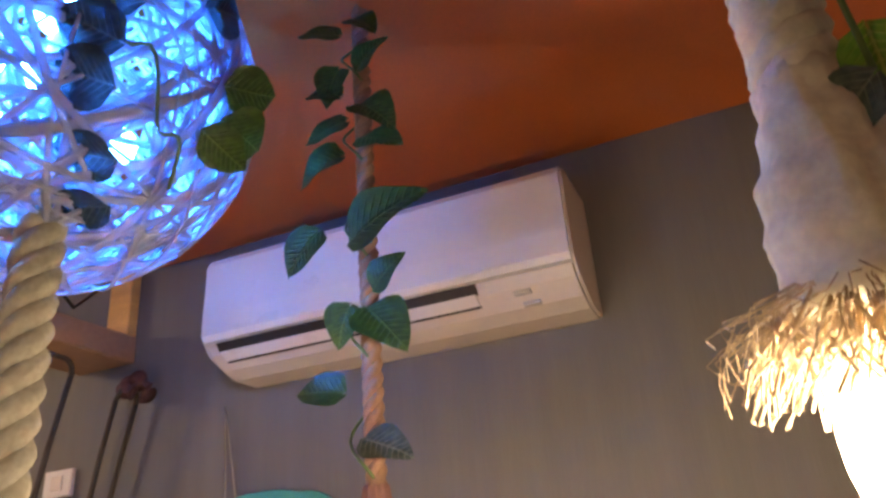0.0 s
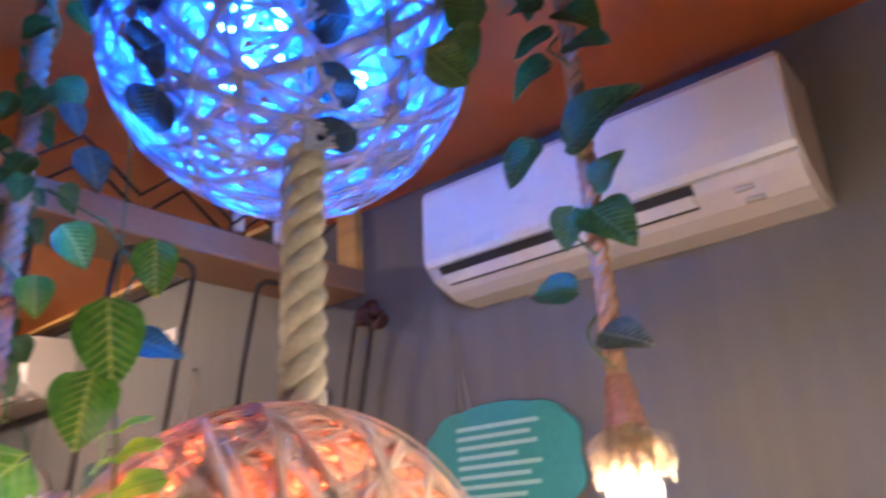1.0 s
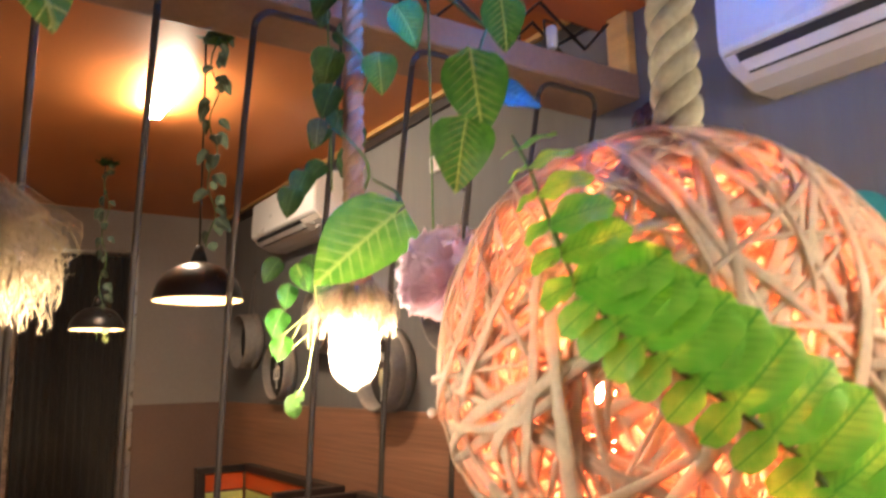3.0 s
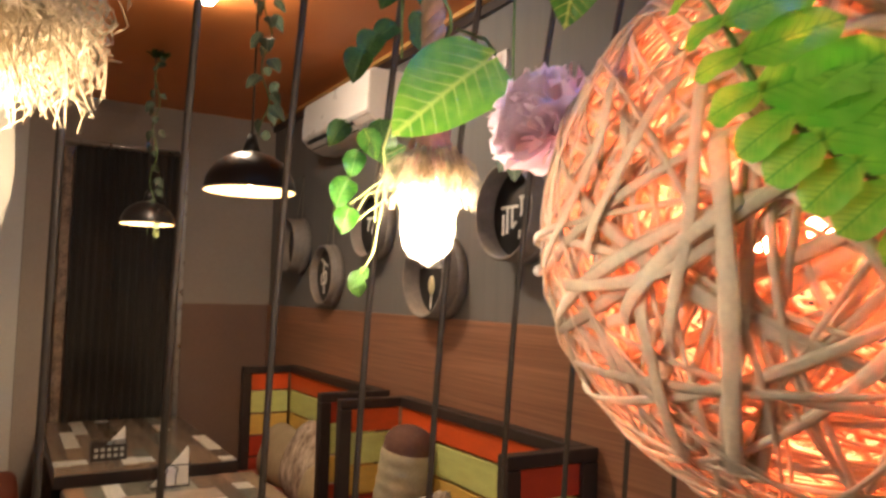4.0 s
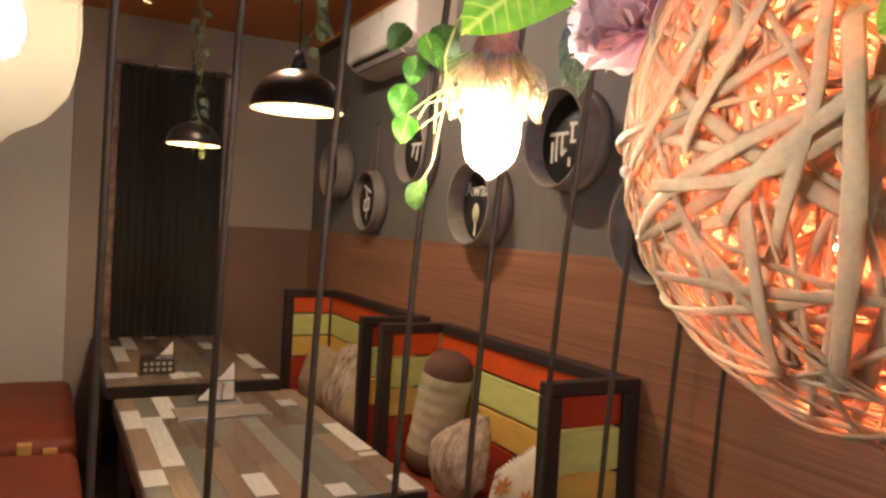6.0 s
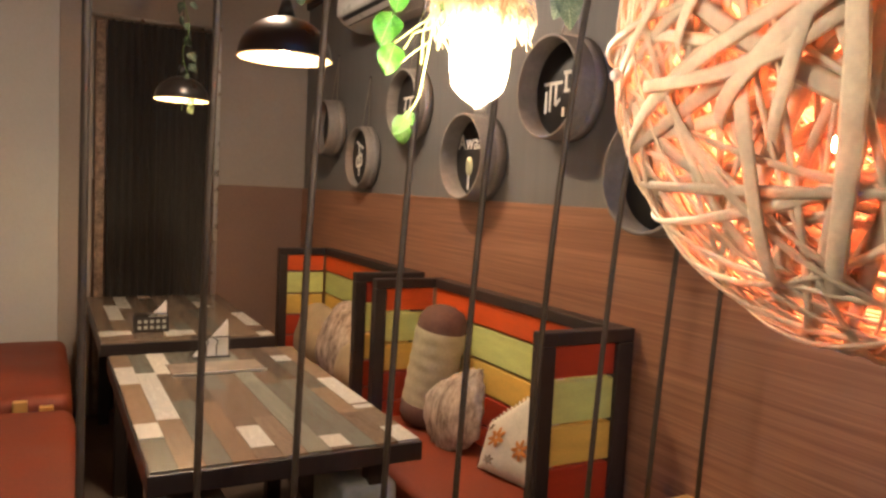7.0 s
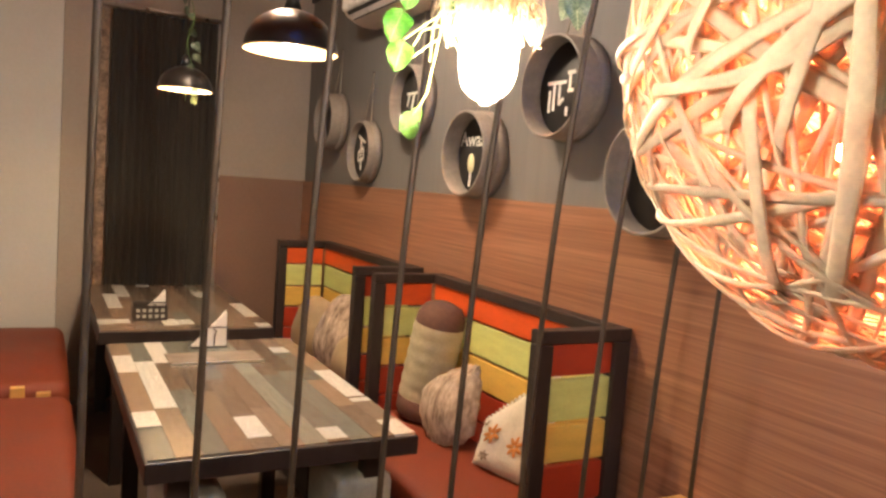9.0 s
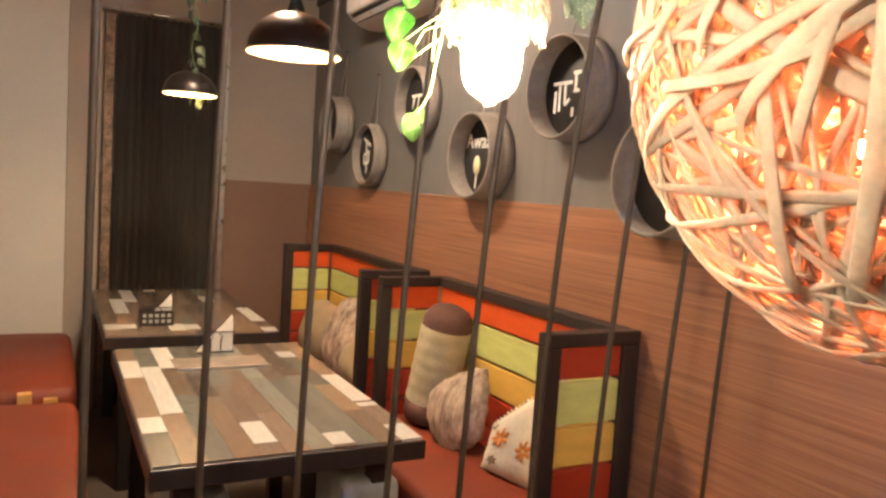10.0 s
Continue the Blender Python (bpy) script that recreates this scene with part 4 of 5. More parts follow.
# round the brown rope lamp
lv = []
for x, y, z, d, s, kind in ((0.60, -1.20, 2.03, (-0.2, -0.3, -0.9), 0.085, "dark"), (0.60, -1.20, 2.12, (-0.2, -0.5, -0.6), 0.08, "dark"), (0.58, -1.15, 2.22, (0.0, -0.5, -0.8), 0.09, "dark"), (0.60, -1.08, 2.25, (0.1, 0.3, -0.9), 0.11, "grey"), (0.60, -1.10, 2.12, (0.1, 0.5, -0.6), 0.11, "mid"), (0.60, -1.20, 1.98, (0.0, -0.4, -0.9), 0.08, "dark"),
                            (0.60, -1.13, 2.04, (0.0, 0.1, -1.0), 0.09, "mid"), (0.58, -1.14, 2.33, (0.1, -0.5, -0.7), 0.09, "dark"), (0.58, -1.12, 2.36, (0.1, 0.6, -0.6), 0.09, "dark"), (0.58, -1.15, 2.45, (0.0, -0.6, -0.6), 0.09, "dark"), (0.58, -1.12, 2.50, (0.0, 0.6, -0.6), 0.09, "dark"), (0.62, -1.17, 2.17, (0.3, -0.2, -0.9), 0.08, "dark"), (0.62, -1.12, 2.30, (0.3, 0.2, -0.9), 0.08, "grey"),
                            (0.60, -1.22, 1.93, (0.1, -0.2, -0.9), 0.06, "grey"), (0.57, -1.20, 2.16, (-0.1, -0.7, -0.4), 0.08, "dark"), (0.57, -1.10, 2.19, (-0.1, 0.7, -0.4), 0.08, "dark")):
    lv.append(((x, y, z), d, (0.75, -0.45, 0.35), 0.56 * s, kind))
vine("dark green leafy vine wound round the brown rope", helix(0.557, -1.148, 2.62, 1.76, 0.022, 6), lv)
# three-leaf sprig with a blue leaf
vine("green pothos sprig with one blue-green leaf", [(0.60, -1.13, 2.17), (0.70, -1.09, 2.10), (0.81, -1.10, 2.0), (0.83, -1.14, 1.93), (0.83, -1.165, 1.85)], [
    ((0.828, -1.092, 2.032), (0.05, 0.02, -0.6), (0.8, -0.55, 0.2), 0.065, "mid"),
    ((0.837, -1.145, 1.945), (0.1, 0.05, -0.85), (0.8, -0.6, 0.2), 0.092, "mid"),
    ((0.832, -1.115, 1.915), (0.35, 0.75, -0.22), (0.7, -0.5, 0.5), 0.062, "blue"),
    ((0.837, -1.155, 1.865), (0.0, -0.22, -0.95), (0.8, -0.55, 0.25), 0.070, "mid")])
# the large lime leaf
vine("large lime green leaf with pale veins on a stalk", [(0.60, -1.14, 1.86), (0.66, -1.14, 1.83), (0.695, -1.150, 1.802)], [((0.694, -1.160, 1.793), (0.00, -0.120, -0.096), (0.85, -0.45, 0.35), 0.136, "lime")])
# near leaf at the side
vine("green leaf hanging on a thin stalk", [(0.86, -1.62, 2.62), (0.84, -1.60, 2.25), (0.82, -1.585, 2.0)], [((0.82, -1.60, 2.0), (0.05, 0.42, -0.75), (0.85, 0.1, 0.3), 0.120, "mid"), ((0.83, -1.60, 2.06), (0.05, -0.5, -0.6), (0.85, 0.1, 0.3), 0.12, "mid")])
vine("lime green leaves on the jute rope", [(1.668, -1.13, 2.60), (1.70, -1.10, 2.3), (1.74, -1.02, 2.02)], [((1.745, -1.02, 2.05), (0.02, 0.05, -0.6), (-0.2, -0.9, 0.1), 0.06, "lime"), ((1.735, -1.03, 2.01), (-0.4, 0.1, -0.3), (-0.2, -0.9, 0.1), 0.05, "grey"), ((1.70, -1.10, 2.3), (0.5, -0.2, -0.5), (-0.2, -0.9, -0.2), 0.06, "mid")])
# small trailing sprig beside the bulb, and another by the ball
lv = []
SPX, SPY = 0.448, -1.203
for dy, dz, ay, size, kind in ((0.006, 0.028, -0.2, 0.040, "round"), (-0.006, -0.010, -0.35, 0.044, "round"), (-0.002, -0.046, -0.25, 0.040, "round"), (0.018, 0.060, 0.3, 0.048, "mid"), (0.034, 0.052, 0.6, 0.050, "dark"), (-0.012, 0.066, -0.5, 0.046, "dark"),
                               (0.056, 0.040, 0.5, 0.050, "dark"), (0.072, 0.034, 0.8, 0.045, "mid"), (0.085, 0.022, 0.9, 0.042, "round"), (0.040, 0.075, 0.1, 0.050, "dark")):
    lv.append(((SPX, SPY + dy, 1.700 + dz), (0.1, ay, -0.7), (0.85, -0.4, 0.25), 0.84 * size, kind))
for dy, dz, ay, size in ((0.018, -0.128, -0.6, 0.026), (0.014, -0.138, 0.1, 0.022), (0.020, -0.120, 0.4, 0.018)):
    lv.append(((SPX, SPY + dy, 1.700 + dz), (0.0, ay, -0.7), (0.85, -0.4, 0.25), size, "dark"))
tr = vine("trailing green sprig with pale stems beside the bulb", [(0.54, -1.16, 1.80), (0.50, -1.17, 1.77), (SPX, SPY + 0.045, 1.74), (SPX, SPY + 0.05, 1.69), (SPX, SPY + 0.04, 1.63), (SPX, SPY + 0.035, 1.60), (SPX, SPY + 0.018, 1.572)], lv, M_STEMPALE, 0.0017)
for k, (ya, za, yb, zb) in enumerate(((0.05, 1.70, 0.0, 1.662), (0.047, 1.685, 0.012, 1.655), (0.045, 1.668, -0.004, 1.628), (0.05, 1.705, 0.078, 1.655), (0.064, 1.676, 0.080, 1.672), (0.05, 1.71, 0.036, 1.64), (0.052, 1.72, 0.058, 1.66))):
    mid_ = (SPX, SPY + 0.5 * (ya + yb) + 0.006 * (-1) ** k, 0.5 * (za + zb) + 0.006)
    part("twig", tube([(SPX, SPY + ya, za), mid_, (SPX, SPY + yb, zb)], 0.0015, 5), M_STEMPALE, tr)
lv = []
for k in range(12):
    a = k * 2.4
    lv.append(((0.40, -0.915, 1.775 + 0.005 * k), (0.25 * math.cos(a), 0.45 * math.sin(a), -0.8), (0.8, -0.5, 0.3), 0.046, "grey"))
vine("dusty green grassy tuft hanging by the trellis", [(0.40, -0.915, 2.62), (0.40, -0.915, 2.2), (0.40, -0.915, 1.79)], lv)
# vine hung before the far air conditioner
lv = []
R = random.Random(11)
for k in range(22):
    z = 2.60 - 0.030 * k
    a = R.random() * 6.28
    lv.append(((0.30 + 0.02 * math.cos(a), -1.06 + 0.025 * math.sin(a), z), (0.4 * math.cos(a), 0.6 * math.sin(a), -0.7), (0.8, -0.4, 0.3), 0.036 + 0.016 * R.random(), "dark"))
for p, d in (((0.35, -1.10, 1.95), (0, -0.6, -0.5)), ((0.35, -1.13, 1.93), (0, -0.4, -0.8)), ((0.35, -1.06, 1.97), (0, 0.4, -0.8)), ((0.35, -1.05, 2.02), (0, 0.5, -0.6)), ((0.35, -1.15, 1.90), (0, -0.3, -0.7))):
    lv.append((p, d, (0.8, -0.5, 0.3), 0.044, "dark"))
vine("dark leafy vine trailing down the iron trellis", [(0.30, -1.06, 2.62), (0.30, -1.07, 2.3), (0.30, -1.06, 1.92)], lv)

# dark flower on the narrow hoop
fl = thing("dark_flower", (0.155, -0.05, 2.28), "dark wine artificial flower tied to the trellis top", "artificial flower")
for k in range(14):
    a = k * 2.4
    bm = lathe([(0.0, -0.004), (0.02, 0.0), (0.024, 0.006), (0.0, 0.004)], (0, 0, 0), 10)
    bm.transform(Matrix.Translation((0.165 + 0.022 * math.cos(a), -0.05 + 0.03 * math.sin(a), 2.275 + 0.018 * math.sin(k * 1.7))) @ Euler((a, k, 0.5 * k)).to_matrix().to_4x4())
    part("petal", bm, M_PETALDARK, fl)

# fern across the wicker ball
FERN = [(0.954, -1.188, 1.812), (1.001, -1.208, 1.764), (1.057, -1.238, 1.703), (1.085, -1.244, 1.656), (1.112, -1.235, 1.627), (1.137, -1.219, 1.603), (1.163, -1.190, 1.575), (1.183, -1.150, 1.540), (1.186, -1.110, 1.500)]
fern = thing("artificial_fern", FERN[0], "bright green artificial fern frond over the wicker ball", "artificial fern")
path = []
for i in range(len(FERN) - 1):
    for k in range(2):
        path.append(Vector(FERN[i]).lerp(Vector(FERN[i + 1]), k / 2))
path.append(Vector(FERN[-1]))
part("rachis", tube(path, 0.0026, 6, taper=lambda s: 0.6 + 0.6 * s), M_STEM, fern)
for i in range(1, len(path)):
    p = path[i]
    d = (path[i] - path[i - 1]).normalized()
    n = (p - Vector(ORANGE_C)).normalized()
    side = d.cross(n).normalized()
    s = 0.026 + 0.026 * min(1, i / 7)
    for sg in (-1, 1):
        upper = (side * sg).z > 0
        put_leaf(fern, p + (0.004 if upper else 0.006) * n, side * sg + (0.10 if upper else -0.15) * d, n + 0.25 * Vector((0.3, 0, 1)) - 0.3 * side * sg, s * (1.18 if upper else 0.62), "fern")

# carnation on the ball
car = thing("carnation", (0.812, -1.185, 1.700), "lilac and pink cloth carnation fixed to the wicker ball", "artificial flower")
C0 = Vector((0.812, -1.168, 1.700))
axis = ((C0 - Vector(ORANGE_C)).normalized() + 1.3 * Vector((0.80, -0.58, 0.1))).normalized()
R = random.Random(4)
for k in range(34):
    lay = k / 34
    a = k * 2.399
    ph = R.random() * 6
    bm = bmesh.new()
    g = []
    for i in range(7):
        s = i / 6
        row = []
        for j in range(-6, 7):
            u = j / 6
            row.append(bm.verts.new((0.034 * u * (0.22 + 0.95 * s), 0.051 * s * (1 - 0.12 * u * u + 0.02 * math.sin(13 * u + ph)), 0.0042 * math.sin(7.0 * u + ph) * s ** 3 + 0.013 * s * s)))
        g.append(row)
    for A, B in zip(g, g[1:]):
        for j in range(12):
            bm.faces.new((A[j], A[j + 1], B[j + 1], B[j]))
    tilt = Euler((radians(84 - 84 * lay ** 0.8 + R.uniform(-7, 7)), R.uniform(-0.3, 0.3), a)).to_matrix().to_4x4()
    m = axis.to_track_quat("Z", "Y").to_matrix().to_4x4()
    bm.transform(Matrix.Translation(C0 - 0.006 * axis) @ m @ tilt)
    part("petal", bm, M_PETAL, car)

# bead at the ball's side
bead = thing("glass_bead", (0.9055, -1.2505, 1.566), "small pale bead on the wicker ball's edge", "bead")
part("bead_body", lathe([(0, -0.0045), (0.003, -0.003), (0.004, 0), (0.003, 0.003), (0, 0.0045)], (0.9055, -1.2505, 1.566), 14), M_WHITE, bead)


# ---- booth benches along the wall ----
def slat_row(ob, x0, x1, y0, y1, mats):
    for m, (za, zb) in zip(mats, ((0.968, 1.062), (0.834, 0.958), (0.710, 0.824), (0.585, 0.700), (0.465, 0.576))):
        part("slat", box(x0, x1, y0, y1, za, zb, 0.004), m, ob, "", False)


def booth(x0, x1, label, group="booth benches"):
    ob = thing("booth_bench", ((x0 + x1) / 2, -0.2, 0), label, "bench", group)
    mats = (M_SLAT_R, M_SLAT_G, M_SLAT_Y, M_SLAT_D, M_SLAT_D)
    slat_row(ob, x0 + 0.013, x1 - 0.05, -0.062, -0.040, mats)
    part("top_rail", box(x0 + 0.025, x1 - 0.025, -0.075, -0.014, 1.064, 1.104, 0.004), M_BLACKWOOD, ob, "", False)
    for xa, dark in ((x0, False), (x1, True)):
        m2 = (M_SLAT_D if dark else M_SLAT_R, M_SLAT_G, M_SLAT_Y, M_SLAT_D, M_SLAT_D)
        slat_row(ob, xa - 0.012, xa + 0.012, -0.30, -0.076, m2)
        part("post", box(xa - 0.024, xa + 0.024, -0.352, -0.301, 0.0, 1.0635, 0.004), M_BLACKWOOD, ob, "", False)
        if dark:
            part("post", box(xa - 0.024, xa + 0.024, -0.075, -0.015, 0.0, 1.063, 0.004), M_BLACKWOOD, ob, "", False)
        part("end_rail", box(xa - 0.024, xa + 0.024, -0.352, -0.014, 1.064, 1.104, 0.004), M_BLACKWOOD, ob, "", False)
    part("seat_box", box(x0 + 0.03, x1 - 0.03, -0.50, -0.08, 0.02, 0.42, 0.006), M_BLACKWOOD, ob, "", False)
    part("seat_cushion", box(x0 + 0.028, x1 - 0.028, -0.53, -0.078, 0.422, 0.522, 0.03, 4), M_RED, ob, "rust red padded seat")
    return ob


booth(-1.575, -0.398, "near slatted booth bench in orange, lime and yellow, black frame")
booth(-3.02, -1.80, "far slatted booth bench in orange, lime and yellow with black frame")


def lump(center, size, rot, material, name, label, square=2.6, seed=1, ruff=0.0, tear=0.0):
    """A stuffed cushion: a puffed body with seams, tilted as it leans."""
    ob = thing(name, center, label, "cushion", "booth cushions")
    bm = bmesh.new()
    bmesh.ops.create_uvsphere(bm, u_segments=36, v_segments=18, radius=1)
    for v in bm.verts:
        x, y, z = v.co
        rr = max(1e-6, (abs(x) ** square + abs(z) ** square) ** (1 / square))
        k = math.hypot(x, z) / rr
        x, z = x * k, z * k
        q = 1 + 0.05 * noise.noise(Vector((x, y, z)) * 2.2 + Vector((seed, 0, 0)))
        rim = max(abs(x), abs(z))
        if ruff and abs(v.co.y) < 0.18:
            q += ruff * (1 + 0.6 * math.sin(22 * math.atan2(z, x)))
        v.co = Vector((x * size[0] * q * (1 - tear * max(0.0, z + 0.2)), y * size[1] * (1.05 - 0.35 * rim ** 3), z * size[2] * q))
    bm.transform(Matrix.Translation(center) @ Euler([radians(a) for a in rot]).to_matrix().to_4x4())
    part("cover", bm, material, ob)
    return ob


TIP = Matrix.Translation((-1.39, -0.19, 0.523)) @ Euler((radians(-5), radians(9), 0)).to_matrix().to_4x4() @ Matrix.Diagonal((0.86, 0.86, 1.0, 1)) @ Matrix.Translation((1.39, 0.19, -0.450))
bol = thing("bolster", (-1.39, -0.19, 0.522), "upright beige quilted bolster cushion with brown ends", "cushion")
bm = lathe([(0, 0), (0.105, 0.004), (0.120, 0.03), (0.124, 0.09), (0, 0.09)], (-1.39, -0.19, 0.463), 36)
bm.transform(TIP)
part("foot_end", bm, M_BROWNCLOTH, bol, "brown cloth end")
prof = [(0.123, 0.088)]
for i in range(30):
    s = i / 29
    prof.append((0.122 + 0.0018 * math.sin(s * 36), 0.09 + 0.31 * s))
prof.append((0.118, 0.405))
bm = lathe(prof, (-1.39, -0.19, 0.463), 36)
bm.transform(TIP)
part("cover", bm, M_OLIVE, bol)
bm = lathe([(0.119, 0.402), (0.115, 0.44), (0.09, 0.475), (0.05, 0.492), (0, 0.497)], (-1.39, -0.19, 0.463), 36)
bm.transform(TIP)
part("top_end", bm, M_BROWNCLOTH, bol, "brown cloth end")
lump((-1.09, -0.20, 0.680), (0.145, 0.06, 0.160), (-16, 24, 14), M_PRINT, "round_cushion", "round brown and cream printed cushion leaning on the slats", 2.0, 2, 0.06, 0.5)


def slouched_cushion(corners, puff, label):
    """A soft four-cornered cushion between (x, z) corners, leaning on the end panel, with a cut fringe and stitched petals."""
    def at(u, v, side):
        (ax, az), (bx, bz), (cx, cz), (dx, dz) = corners
        x = (1 - v) * ((1 - u) * ax + u * dx) + v * ((1 - u) * bx + u * cx)
        z = (1 - v) * ((1 - u) * az + u * dz) + v * ((1 - u) * bz + u * cz)
        y = -0.235 + 0.16 * (z - 0.465) + 0.24 * (x + 0.88)
        p = (1 - (2 * u - 1) ** 4) * (1 - (2 * v - 1) ** 4)
        return Vector((x, y - side * (0.004 + puff * max(0.0, p) ** 0.6), z))

    ob = thing("square_cushion", (-0.72, -0.19, 0.522), label, "cushion", "booth cushions")
    bm = bmesh.new()
    for side in (1, -1):
        g = [[bm.verts.new(at(i / 16, j / 16, side) + 0.004 * noise.noise_vector(Vector((i, j, side)) * 0.35)) for j in range(17)] for i in range(17)]
        for i in range(16):
            for j in range(16):
                bm.faces.new((g[i][j], g[i + 1][j], g[i + 1][j + 1], g[i][j + 1]))
    bmesh.ops.remove_doubles(bm, verts=bm.verts, dist=0.0005)
    bmesh.ops.recalc_face_normals(bm, faces=bm.faces)
    part("cover", bm, M_EMBROID, ob)
    mid = at(0.5, 0.5, 0)
    bm = bmesh.new()
    R = random.Random(12)
    for k in range(76):
        e, s = divmod(k, 19)
        s = s / 19
        u, v = ((s, 0), (1, s), (1 - s, 1), (0, 1 - s))[e]
        u2, v2 = ((s + 0.045, 0), (1, s + 0.045), (1 - s - 0.045, 1), (0, 1 - s - 0.045))[e]
        p, q = at(u, v, 0), at(u2, v2, 0)
        out = ((p + q) / 2 - mid).normalized() * R.uniform(0.011, 0.017)
        tip = (p + q) / 2 + out
        tip.z = max(tip.z, 0.524)
        n = Vector((0, 0.003, 0))
        lo = [bm.verts.new(w - n) for w in (p, q, tip)]
        hi = [bm.verts.new(w + n) for w in (p, q, tip)]
        bm.faces.new(lo)
        bm.faces.new(hi[::-1])
        for i in range(3):
            bm.faces.new((lo[i], lo[(i + 1) % 3], hi[(i + 1) % 3], hi[i]))
    bmesh.ops.recalc_face_normals(bm, faces=bm.faces)
    part("fringe", bm, M_EMBROID, ob, "cut cream fringe", False)
    for cu, cv_, sz, m, n in ((0.30, 0.60, 0.15, M_ORANGETHREAD, 7), (0.24, 0.26, 0.09, M_BROWNTHREAD, 6), (0.68, 0.40, 0.12, M_ORANGETHREAD, 7), (0.16, 0.82, 0.06, M_BROWNTHREAD, 5)):
        for k in range(n):
            bm = bmesh.new()
            a = 6.283 * k / n + 0.3
            d, w = Vector((math.cos(a), math.sin(a))), Vector((-math.sin(a), math.cos(a)))
            ring_ = []
            for i in range(10):
                f_ = 6.283 * i / 10
                q = d * sz * (0.55 + 0.45 * math.cos(f_)) + w * sz * 0.2 * math.sin(f_)
                ring_.append(at(min(0.97, max(0.03, cu + q.x)), min(0.97, max(0.03, cv_ + q.y)), 1) + Vector((0, -0.005, 0)))
            c0 = bm.verts.new(sum(ring_, Vector()) / 10 + Vector((0, -0.004, 0)))
            vs_ = [bm.verts.new(w_) for w_ in ring_]
            for i in range(10):
                bm.faces.new((c0, vs_[i], vs_[(i + 1) % 10]))
            part("embroidered_petal", bm, m, ob, "stitched petal")
    return ob


slouched_cushion(((-0.875, 0.528), (-0.850, 0.690), (-0.60, 0.905), (-0.57, 0.528)), 0.036, "cream cushion with orange embroidery and fringed edge")
lump((-2.20, -0.22, 0.695), (0.19, 0.07, 0.19), (-16, 18, 20), M_PRINT, "printed_cushion", "brown and cream printed cushion in the far booth", 3.2, 5, 0.03)
lump((-2.62, -0.24, 0.665), (0.20, 0.075, 0.16), (-18, 5, 10), M_KHAKI, "khaki_cushion", "plain khaki cushion in the far booth", 3.0, 6)
lump((-2.03, -0.26, 0.620), (0.12, 0.06, 0.11), (-18, 0, 10), M_KHAKI, "small_cushion", "small khaki cushion in the far booth", 2.6, 8)


# ---- red seats on the other side ----
def red_seat(x0, x1, label):
    ob = thing("upholstered_bench", ((x0 + x1) / 2, -1.8, 0), label, "bench", "red benches")
    part("base", box(x0 + 0.02, x1 - 0.02, -2.05, -1.485, 0.03, 0.30, 0.006), M_BLACKWOOD, ob, "", False)
    bm = box(x0, x1, -2.08, -1.455, 0.302, 0.50, 0.055, 5)
    bmesh.ops.subdivide_edges(bm, edges=[e for e in bm.edges if e.calc_length() > 0.15], cuts=10, use_grid_fill=True)
    for v in bm.verts:
        if v.co.z > 0.40:
            v.co.z += 0.012 * noise.noise(v.co * 4) + 0.02 * math.sin(math.pi * min(1, max(0, (v.co.x - x0) / (x1 - x0))))
    part("seat_cushion", bm, M_RED, ob, "rust red padded cushion")
    for yy in (-1.56, -1.66):
        part("wood_block", box(x1 - 0.006, x1 + 0.035, yy - 0.028, yy + 0.028, 0.38, 0.465 + 0.03 * (yy < -1.6), 0.004), M_PINE, ob, "pale wooden block", False)
    return ob


red_seat(-3.60, -2.33, "rust red upholstered bench at the far table")
red_seat(-2.17, -0.55, "rust red upholstered bench at the near table")


# ---- tables with plank tops ----
UNIT = mesh_from(box(-0.5, 0.5, -0.5, 0.5, -0.5, 0.5), "plank", mat("mixed_plank_wood", (0.17, 0.125, 0.092), 0.22, var=0.38, scale=7, stretch=(1.2, 9, 1), bump=0.15, rnd=0.35), False)
UNIT_G = mesh_from(box(-0.5, 0.5, -0.5, 0.5, -0.5, 0.5), "plank_green", mat("grey_green_plank_wood", (0.185, 0.18, 0.15), 0.22, var=0.35, scale=7, stretch=(1.2, 9, 1), bump=0.15, rnd=0.3), False)
UNIT_W = mesh_from(box(-0.5, 0.5, -0.5, 0.5, -0.5, 0.5), "plank_white", mat("white_plank_wood", (0.56, 0.54, 0.49), 0.25, var=0.25, scale=7, stretch=(1.2, 9, 1), bump=0.15, rnd=0.1), False)
UNIT_T = mesh_from(box(-0.5, 0.5, -0.5, 0.5, -0.5, 0.5), "plank_tan", mat("tan_plank_wood", (0.22, 0.155, 0.105), 0.22, var=0.38, scale=7, stretch=(1.2, 9, 1), bump=0.15, rnd=0.3), False)


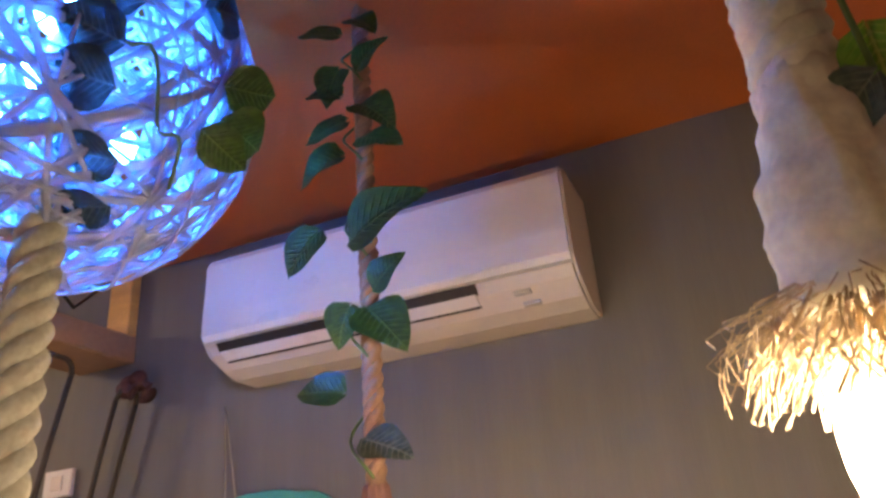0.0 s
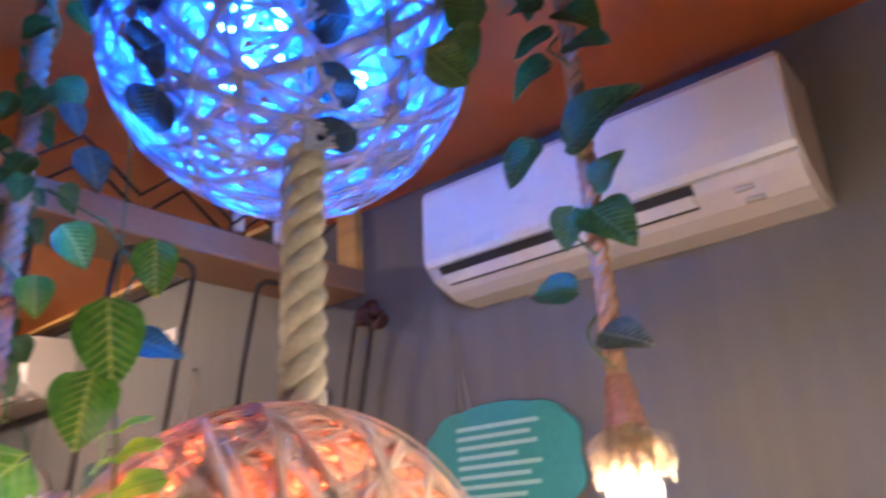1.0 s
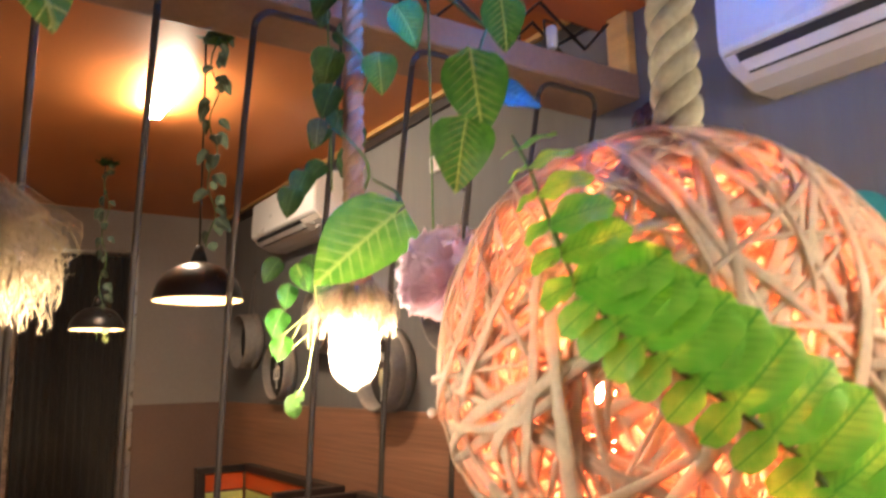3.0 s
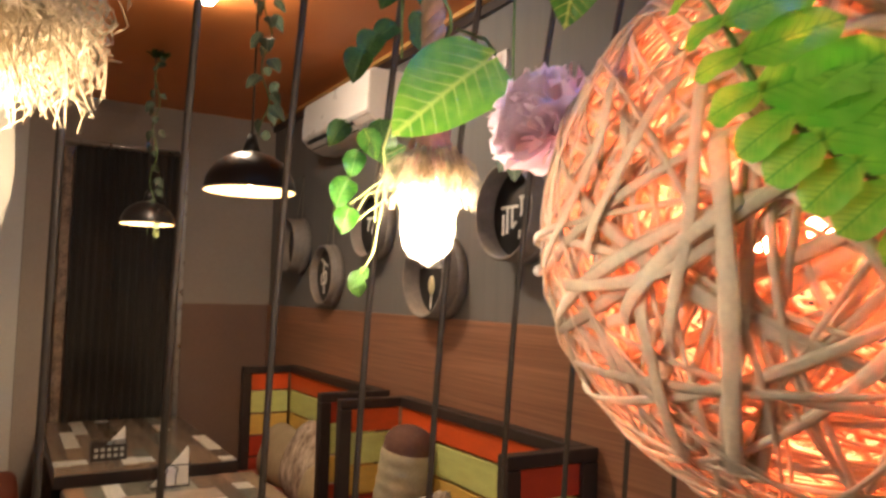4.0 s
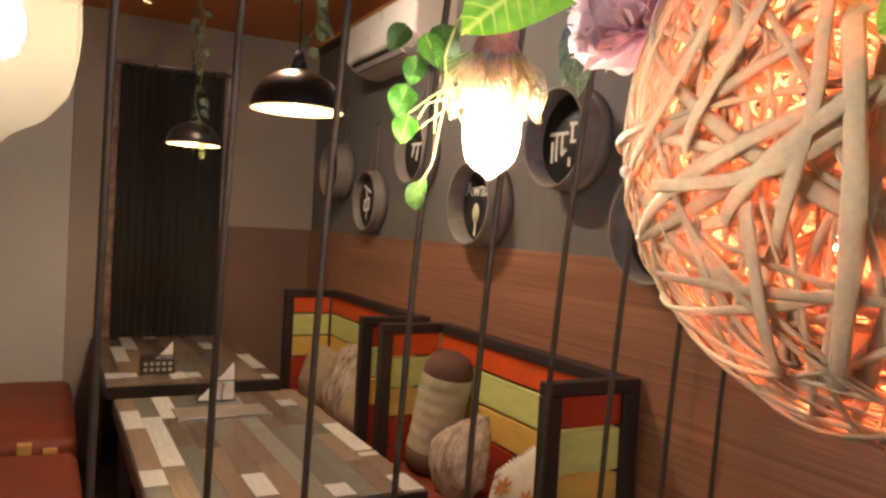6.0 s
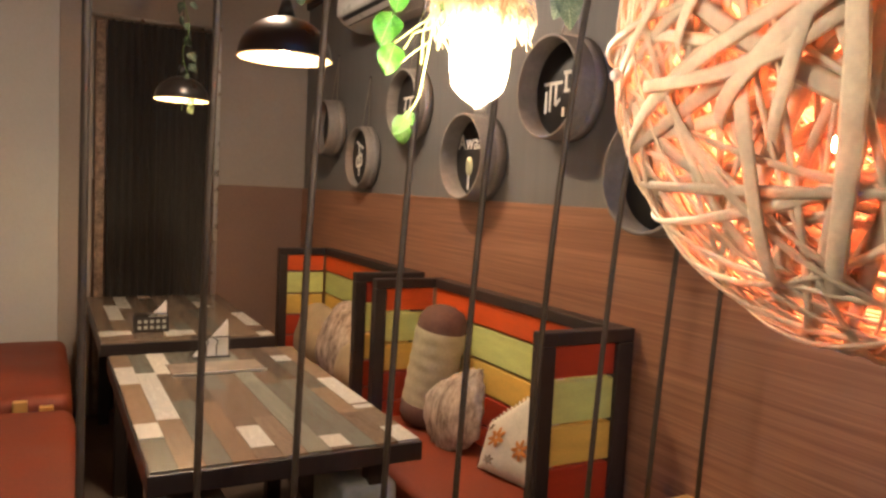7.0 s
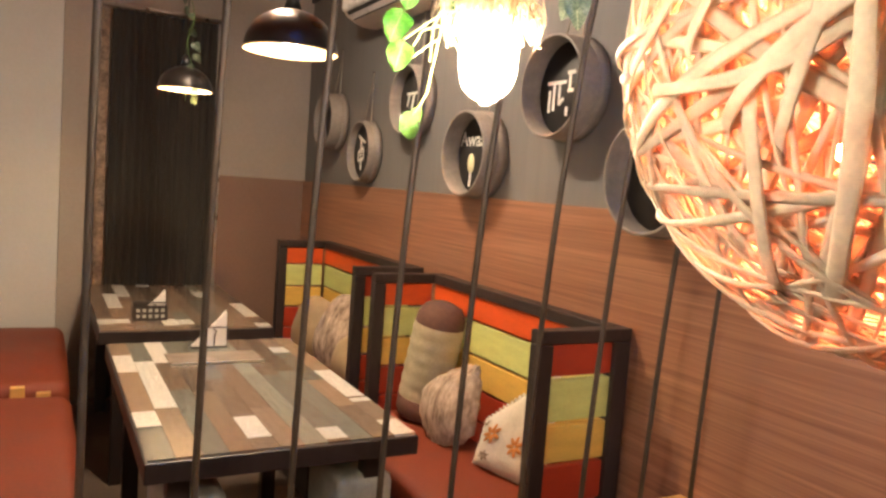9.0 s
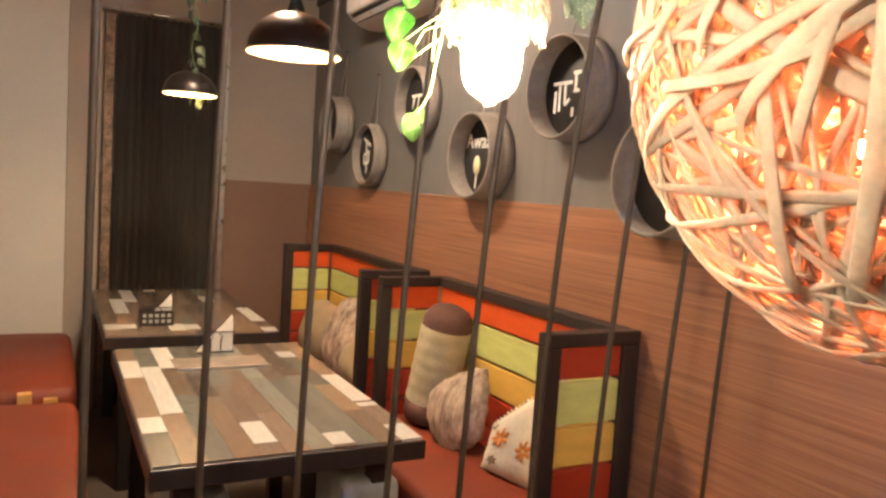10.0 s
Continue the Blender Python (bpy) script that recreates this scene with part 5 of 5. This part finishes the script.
def table(x0, x1, y0, y1, whites, seed, label):
    ob = thing("dining_table", ((x0 + x1) / 2, (y0 + y1) / 2, 0), label, "table", "dining tables")
    top = part("tabletop", box(x0, x1, y0, y1, 0.685, 0.742, 0.004), M_BLACKWOOD, ob, "dark edge band", False)
    for xx in (x0 + 0.12, x1 - 0.12):
        for yy in (y0 + 0.10, y1 - 0.10):
            part("leg", box(xx - 0.03, xx + 0.03, yy - 0.03, yy + 0.03, 0.0, 0.684, 0.004), M_BLACKWOOD, ob, "", False)
    R = random.Random(seed)
    rows_ = 11
    w = (y1 - y0 - 0.016) / rows_
    for i in range(rows_):
        yc = y0 + 0.008 + w * (i + 0.5)
        cuts = sorted((a, b) for a, b, r in whites if r == i)
        spans, x = [], x0 + 0.008
        for a, b in cuts:
            spans.append((x, a, False))
            spans.append((a, b, True))
            x = b
        spans.append((x, x1 - 0.008, False))
        for a, b, white in spans:
            if b - a < 0.01:
                continue
            if white:
                piece("plank", UNIT_W, Matrix.Translation(((a + b) / 2, yc, 0.7445)) @ Matrix.Diagonal((b - a - 0.0008, w - 0.0008, 0.009, 1)), top)
                continue
            q = a
            while q < b - 0.005:
                e = min(b, q + R.uniform(0.30, 0.75))
                if b - e < 0.1:
                    e = b
                u = R.random()
                piece("plank", UNIT if u < 0.45 else UNIT_T if u < 0.72 else UNIT_G, Matrix.Translation(((q + e) / 2, yc, 0.744 + 0.0008 * R.random())) @ Matrix.Diagonal((e - q - 0.0008, w - 0.0008, 0.008, 1)), top)
                q = e
    return ob


table(-1.98, -0.63, -1.345, -0.578, [(-1.76, -1.51, 0), (-1.04, -0.90, 0), (-1.65, -1.06, 1), (-1.97, -1.62, 2), (-0.92, -0.73, 4), (-0.76, -0.66, 7), (-1.80, -1.70, 9), (-1.39, -1.04, 10), (-1.02, -0.98, 10), (-0.78, -0.64, 10)], 3, "plank-topped dining table in mixed grey, brown and white wood")
table(-3.60, -2.235, -1.355, -0.575, [(-2.50, -2.38, 0), (-2.49, -2.40, 1), (-3.24, -2.79, 1), (-3.56, -3.14, 2), (-3.58, -3.50, 4), (-2.47, -2.32, 4), (-2.45, -2.34, 5), (-3.3, -3.1, 8), (-2.89, -2.50, 10), (-2.33, -2.25, 10)], 9, "far plank-topped dining table in mixed grey and white wood")


def napkin_holder(x, y, label, fold, boxed=False):
    ob = thing("napkin_holder", (x, y, 0.749), label, "napkin holder", "napkin holders")
    z = 0.7505
    for dx in (-0.018, 0.018):
        pts = [(x + dx, y - 0.075, z + 0.003), (x + dx, y - 0.075, z + 0.085), (x + dx, y + 0.075, z + 0.085), (x + dx, y + 0.075, z + 0.003)]
        part("wire_frame", tube(pts, 0.003, 6, True), M_STEEL, ob)
        for k in (-0.02, 0.02):
            part("wire_motif", tube([(x + dx, y + k, z + 0.008), (x + dx, y + k, z + 0.05), (x + dx, y + k + 0.008, z + 0.068), (x + dx, y + k - 0.006, z + 0.078)], 0.0025, 5), M_STEEL, ob)
    part("tray", box(x - 0.02, x + 0.02, y - 0.077, y + 0.077, z - 0.001, z + 0.002), M_STEEL, ob, "", False)
    if boxed:
        for xa in (x - 0.030, x + 0.030):
            side = part("pierced_side", box(xa - 0.003, xa + 0.003, y - 0.077, y + 0.077, z, z + 0.072, 0.001), M_BLACKWOOD, ob, "dark pierced wooden side", False)
            for k in range(10):
                yy, zz_ = y - 0.055 + 0.0275 * (k % 5), z + 0.022 + 0.028 * (k // 5)
                part("cutout", box(xa + 0.0031, xa + 0.0042, yy - 0.008, yy + 0.008, zz_ - 0.008, zz_ + 0.008), M_STOOL, side, "", False)
    for k in range(5):
        bm = bmesh.new()
        xo = x - 0.010 + 0.005 * k
        prof = [(y - 0.07, z + 0.004), (y + 0.07, z + 0.004), (y + 0.068, z + 0.155 * fold - 0.004 * k), (y + 0.04, z + 0.12 * fold)]
        A = [bm.verts.new((xo - 0.0012, a, b)) for a, b in prof]
        B = [bm.verts.new((xo + 0.0012, a, b)) for a, b in prof]
        bm.faces.new(A)
        bm.faces.new(B[::-1])
        for i in range(4):
            bm.faces.new((A[i], B[i], B[(i + 1) % 4], A[(i + 1) % 4]))
        bmesh.ops.recalc_face_normals(bm, faces=bm.faces)
        part("napkin", bm, M_PAPER, ob, "white paper napkin", False)
    return ob


napkin_holder(-1.85, -0.96, "black wire napkin holder with white folded napkins", 1.0)
napkin_holder(-2.46, -1.12, "dark napkin holder with white napkins on the far table", 0.95, True)
menu = thing("menu_card", (-1.64, -0.97, 0.7495), "glossy menu card lying on the near table", "menu")
part("card", box(-1.74, -1.57, -1.15, -0.80, 0.7495, 0.7555, 0.002), M_MENU, menu, "", False)
part("edge_strip", box(-1.567, -1.560, -1.15, -0.80, 0.7495, 0.7575, 0.001), M_METAL, menu, "shiny metal edge", False)


def stool(x, y, label):
    ob = thing("stool", (x, y, 0), label, "stool", "pale stools")
    part("seat", box(x - 0.15, x + 0.15, y - 0.09, y + 0.09, 0.36, 0.60, 0.03, 3), M_STOOL, ob)
    for dx in (-0.11, 0.11):
        for dy in (-0.06, 0.06):
            part("leg", box(x + dx - 0.015, x + dx + 0.015, y + dy - 0.015, y + dy + 0.015, 0.0, 0.361), M_BLACKWOOD, ob, "", False)
    return ob


stool(-0.86, -1.20, "pale upholstered stool pushed under the near table")
stool(-0.86, -0.70, "pale upholstered stool by the red booth seat")
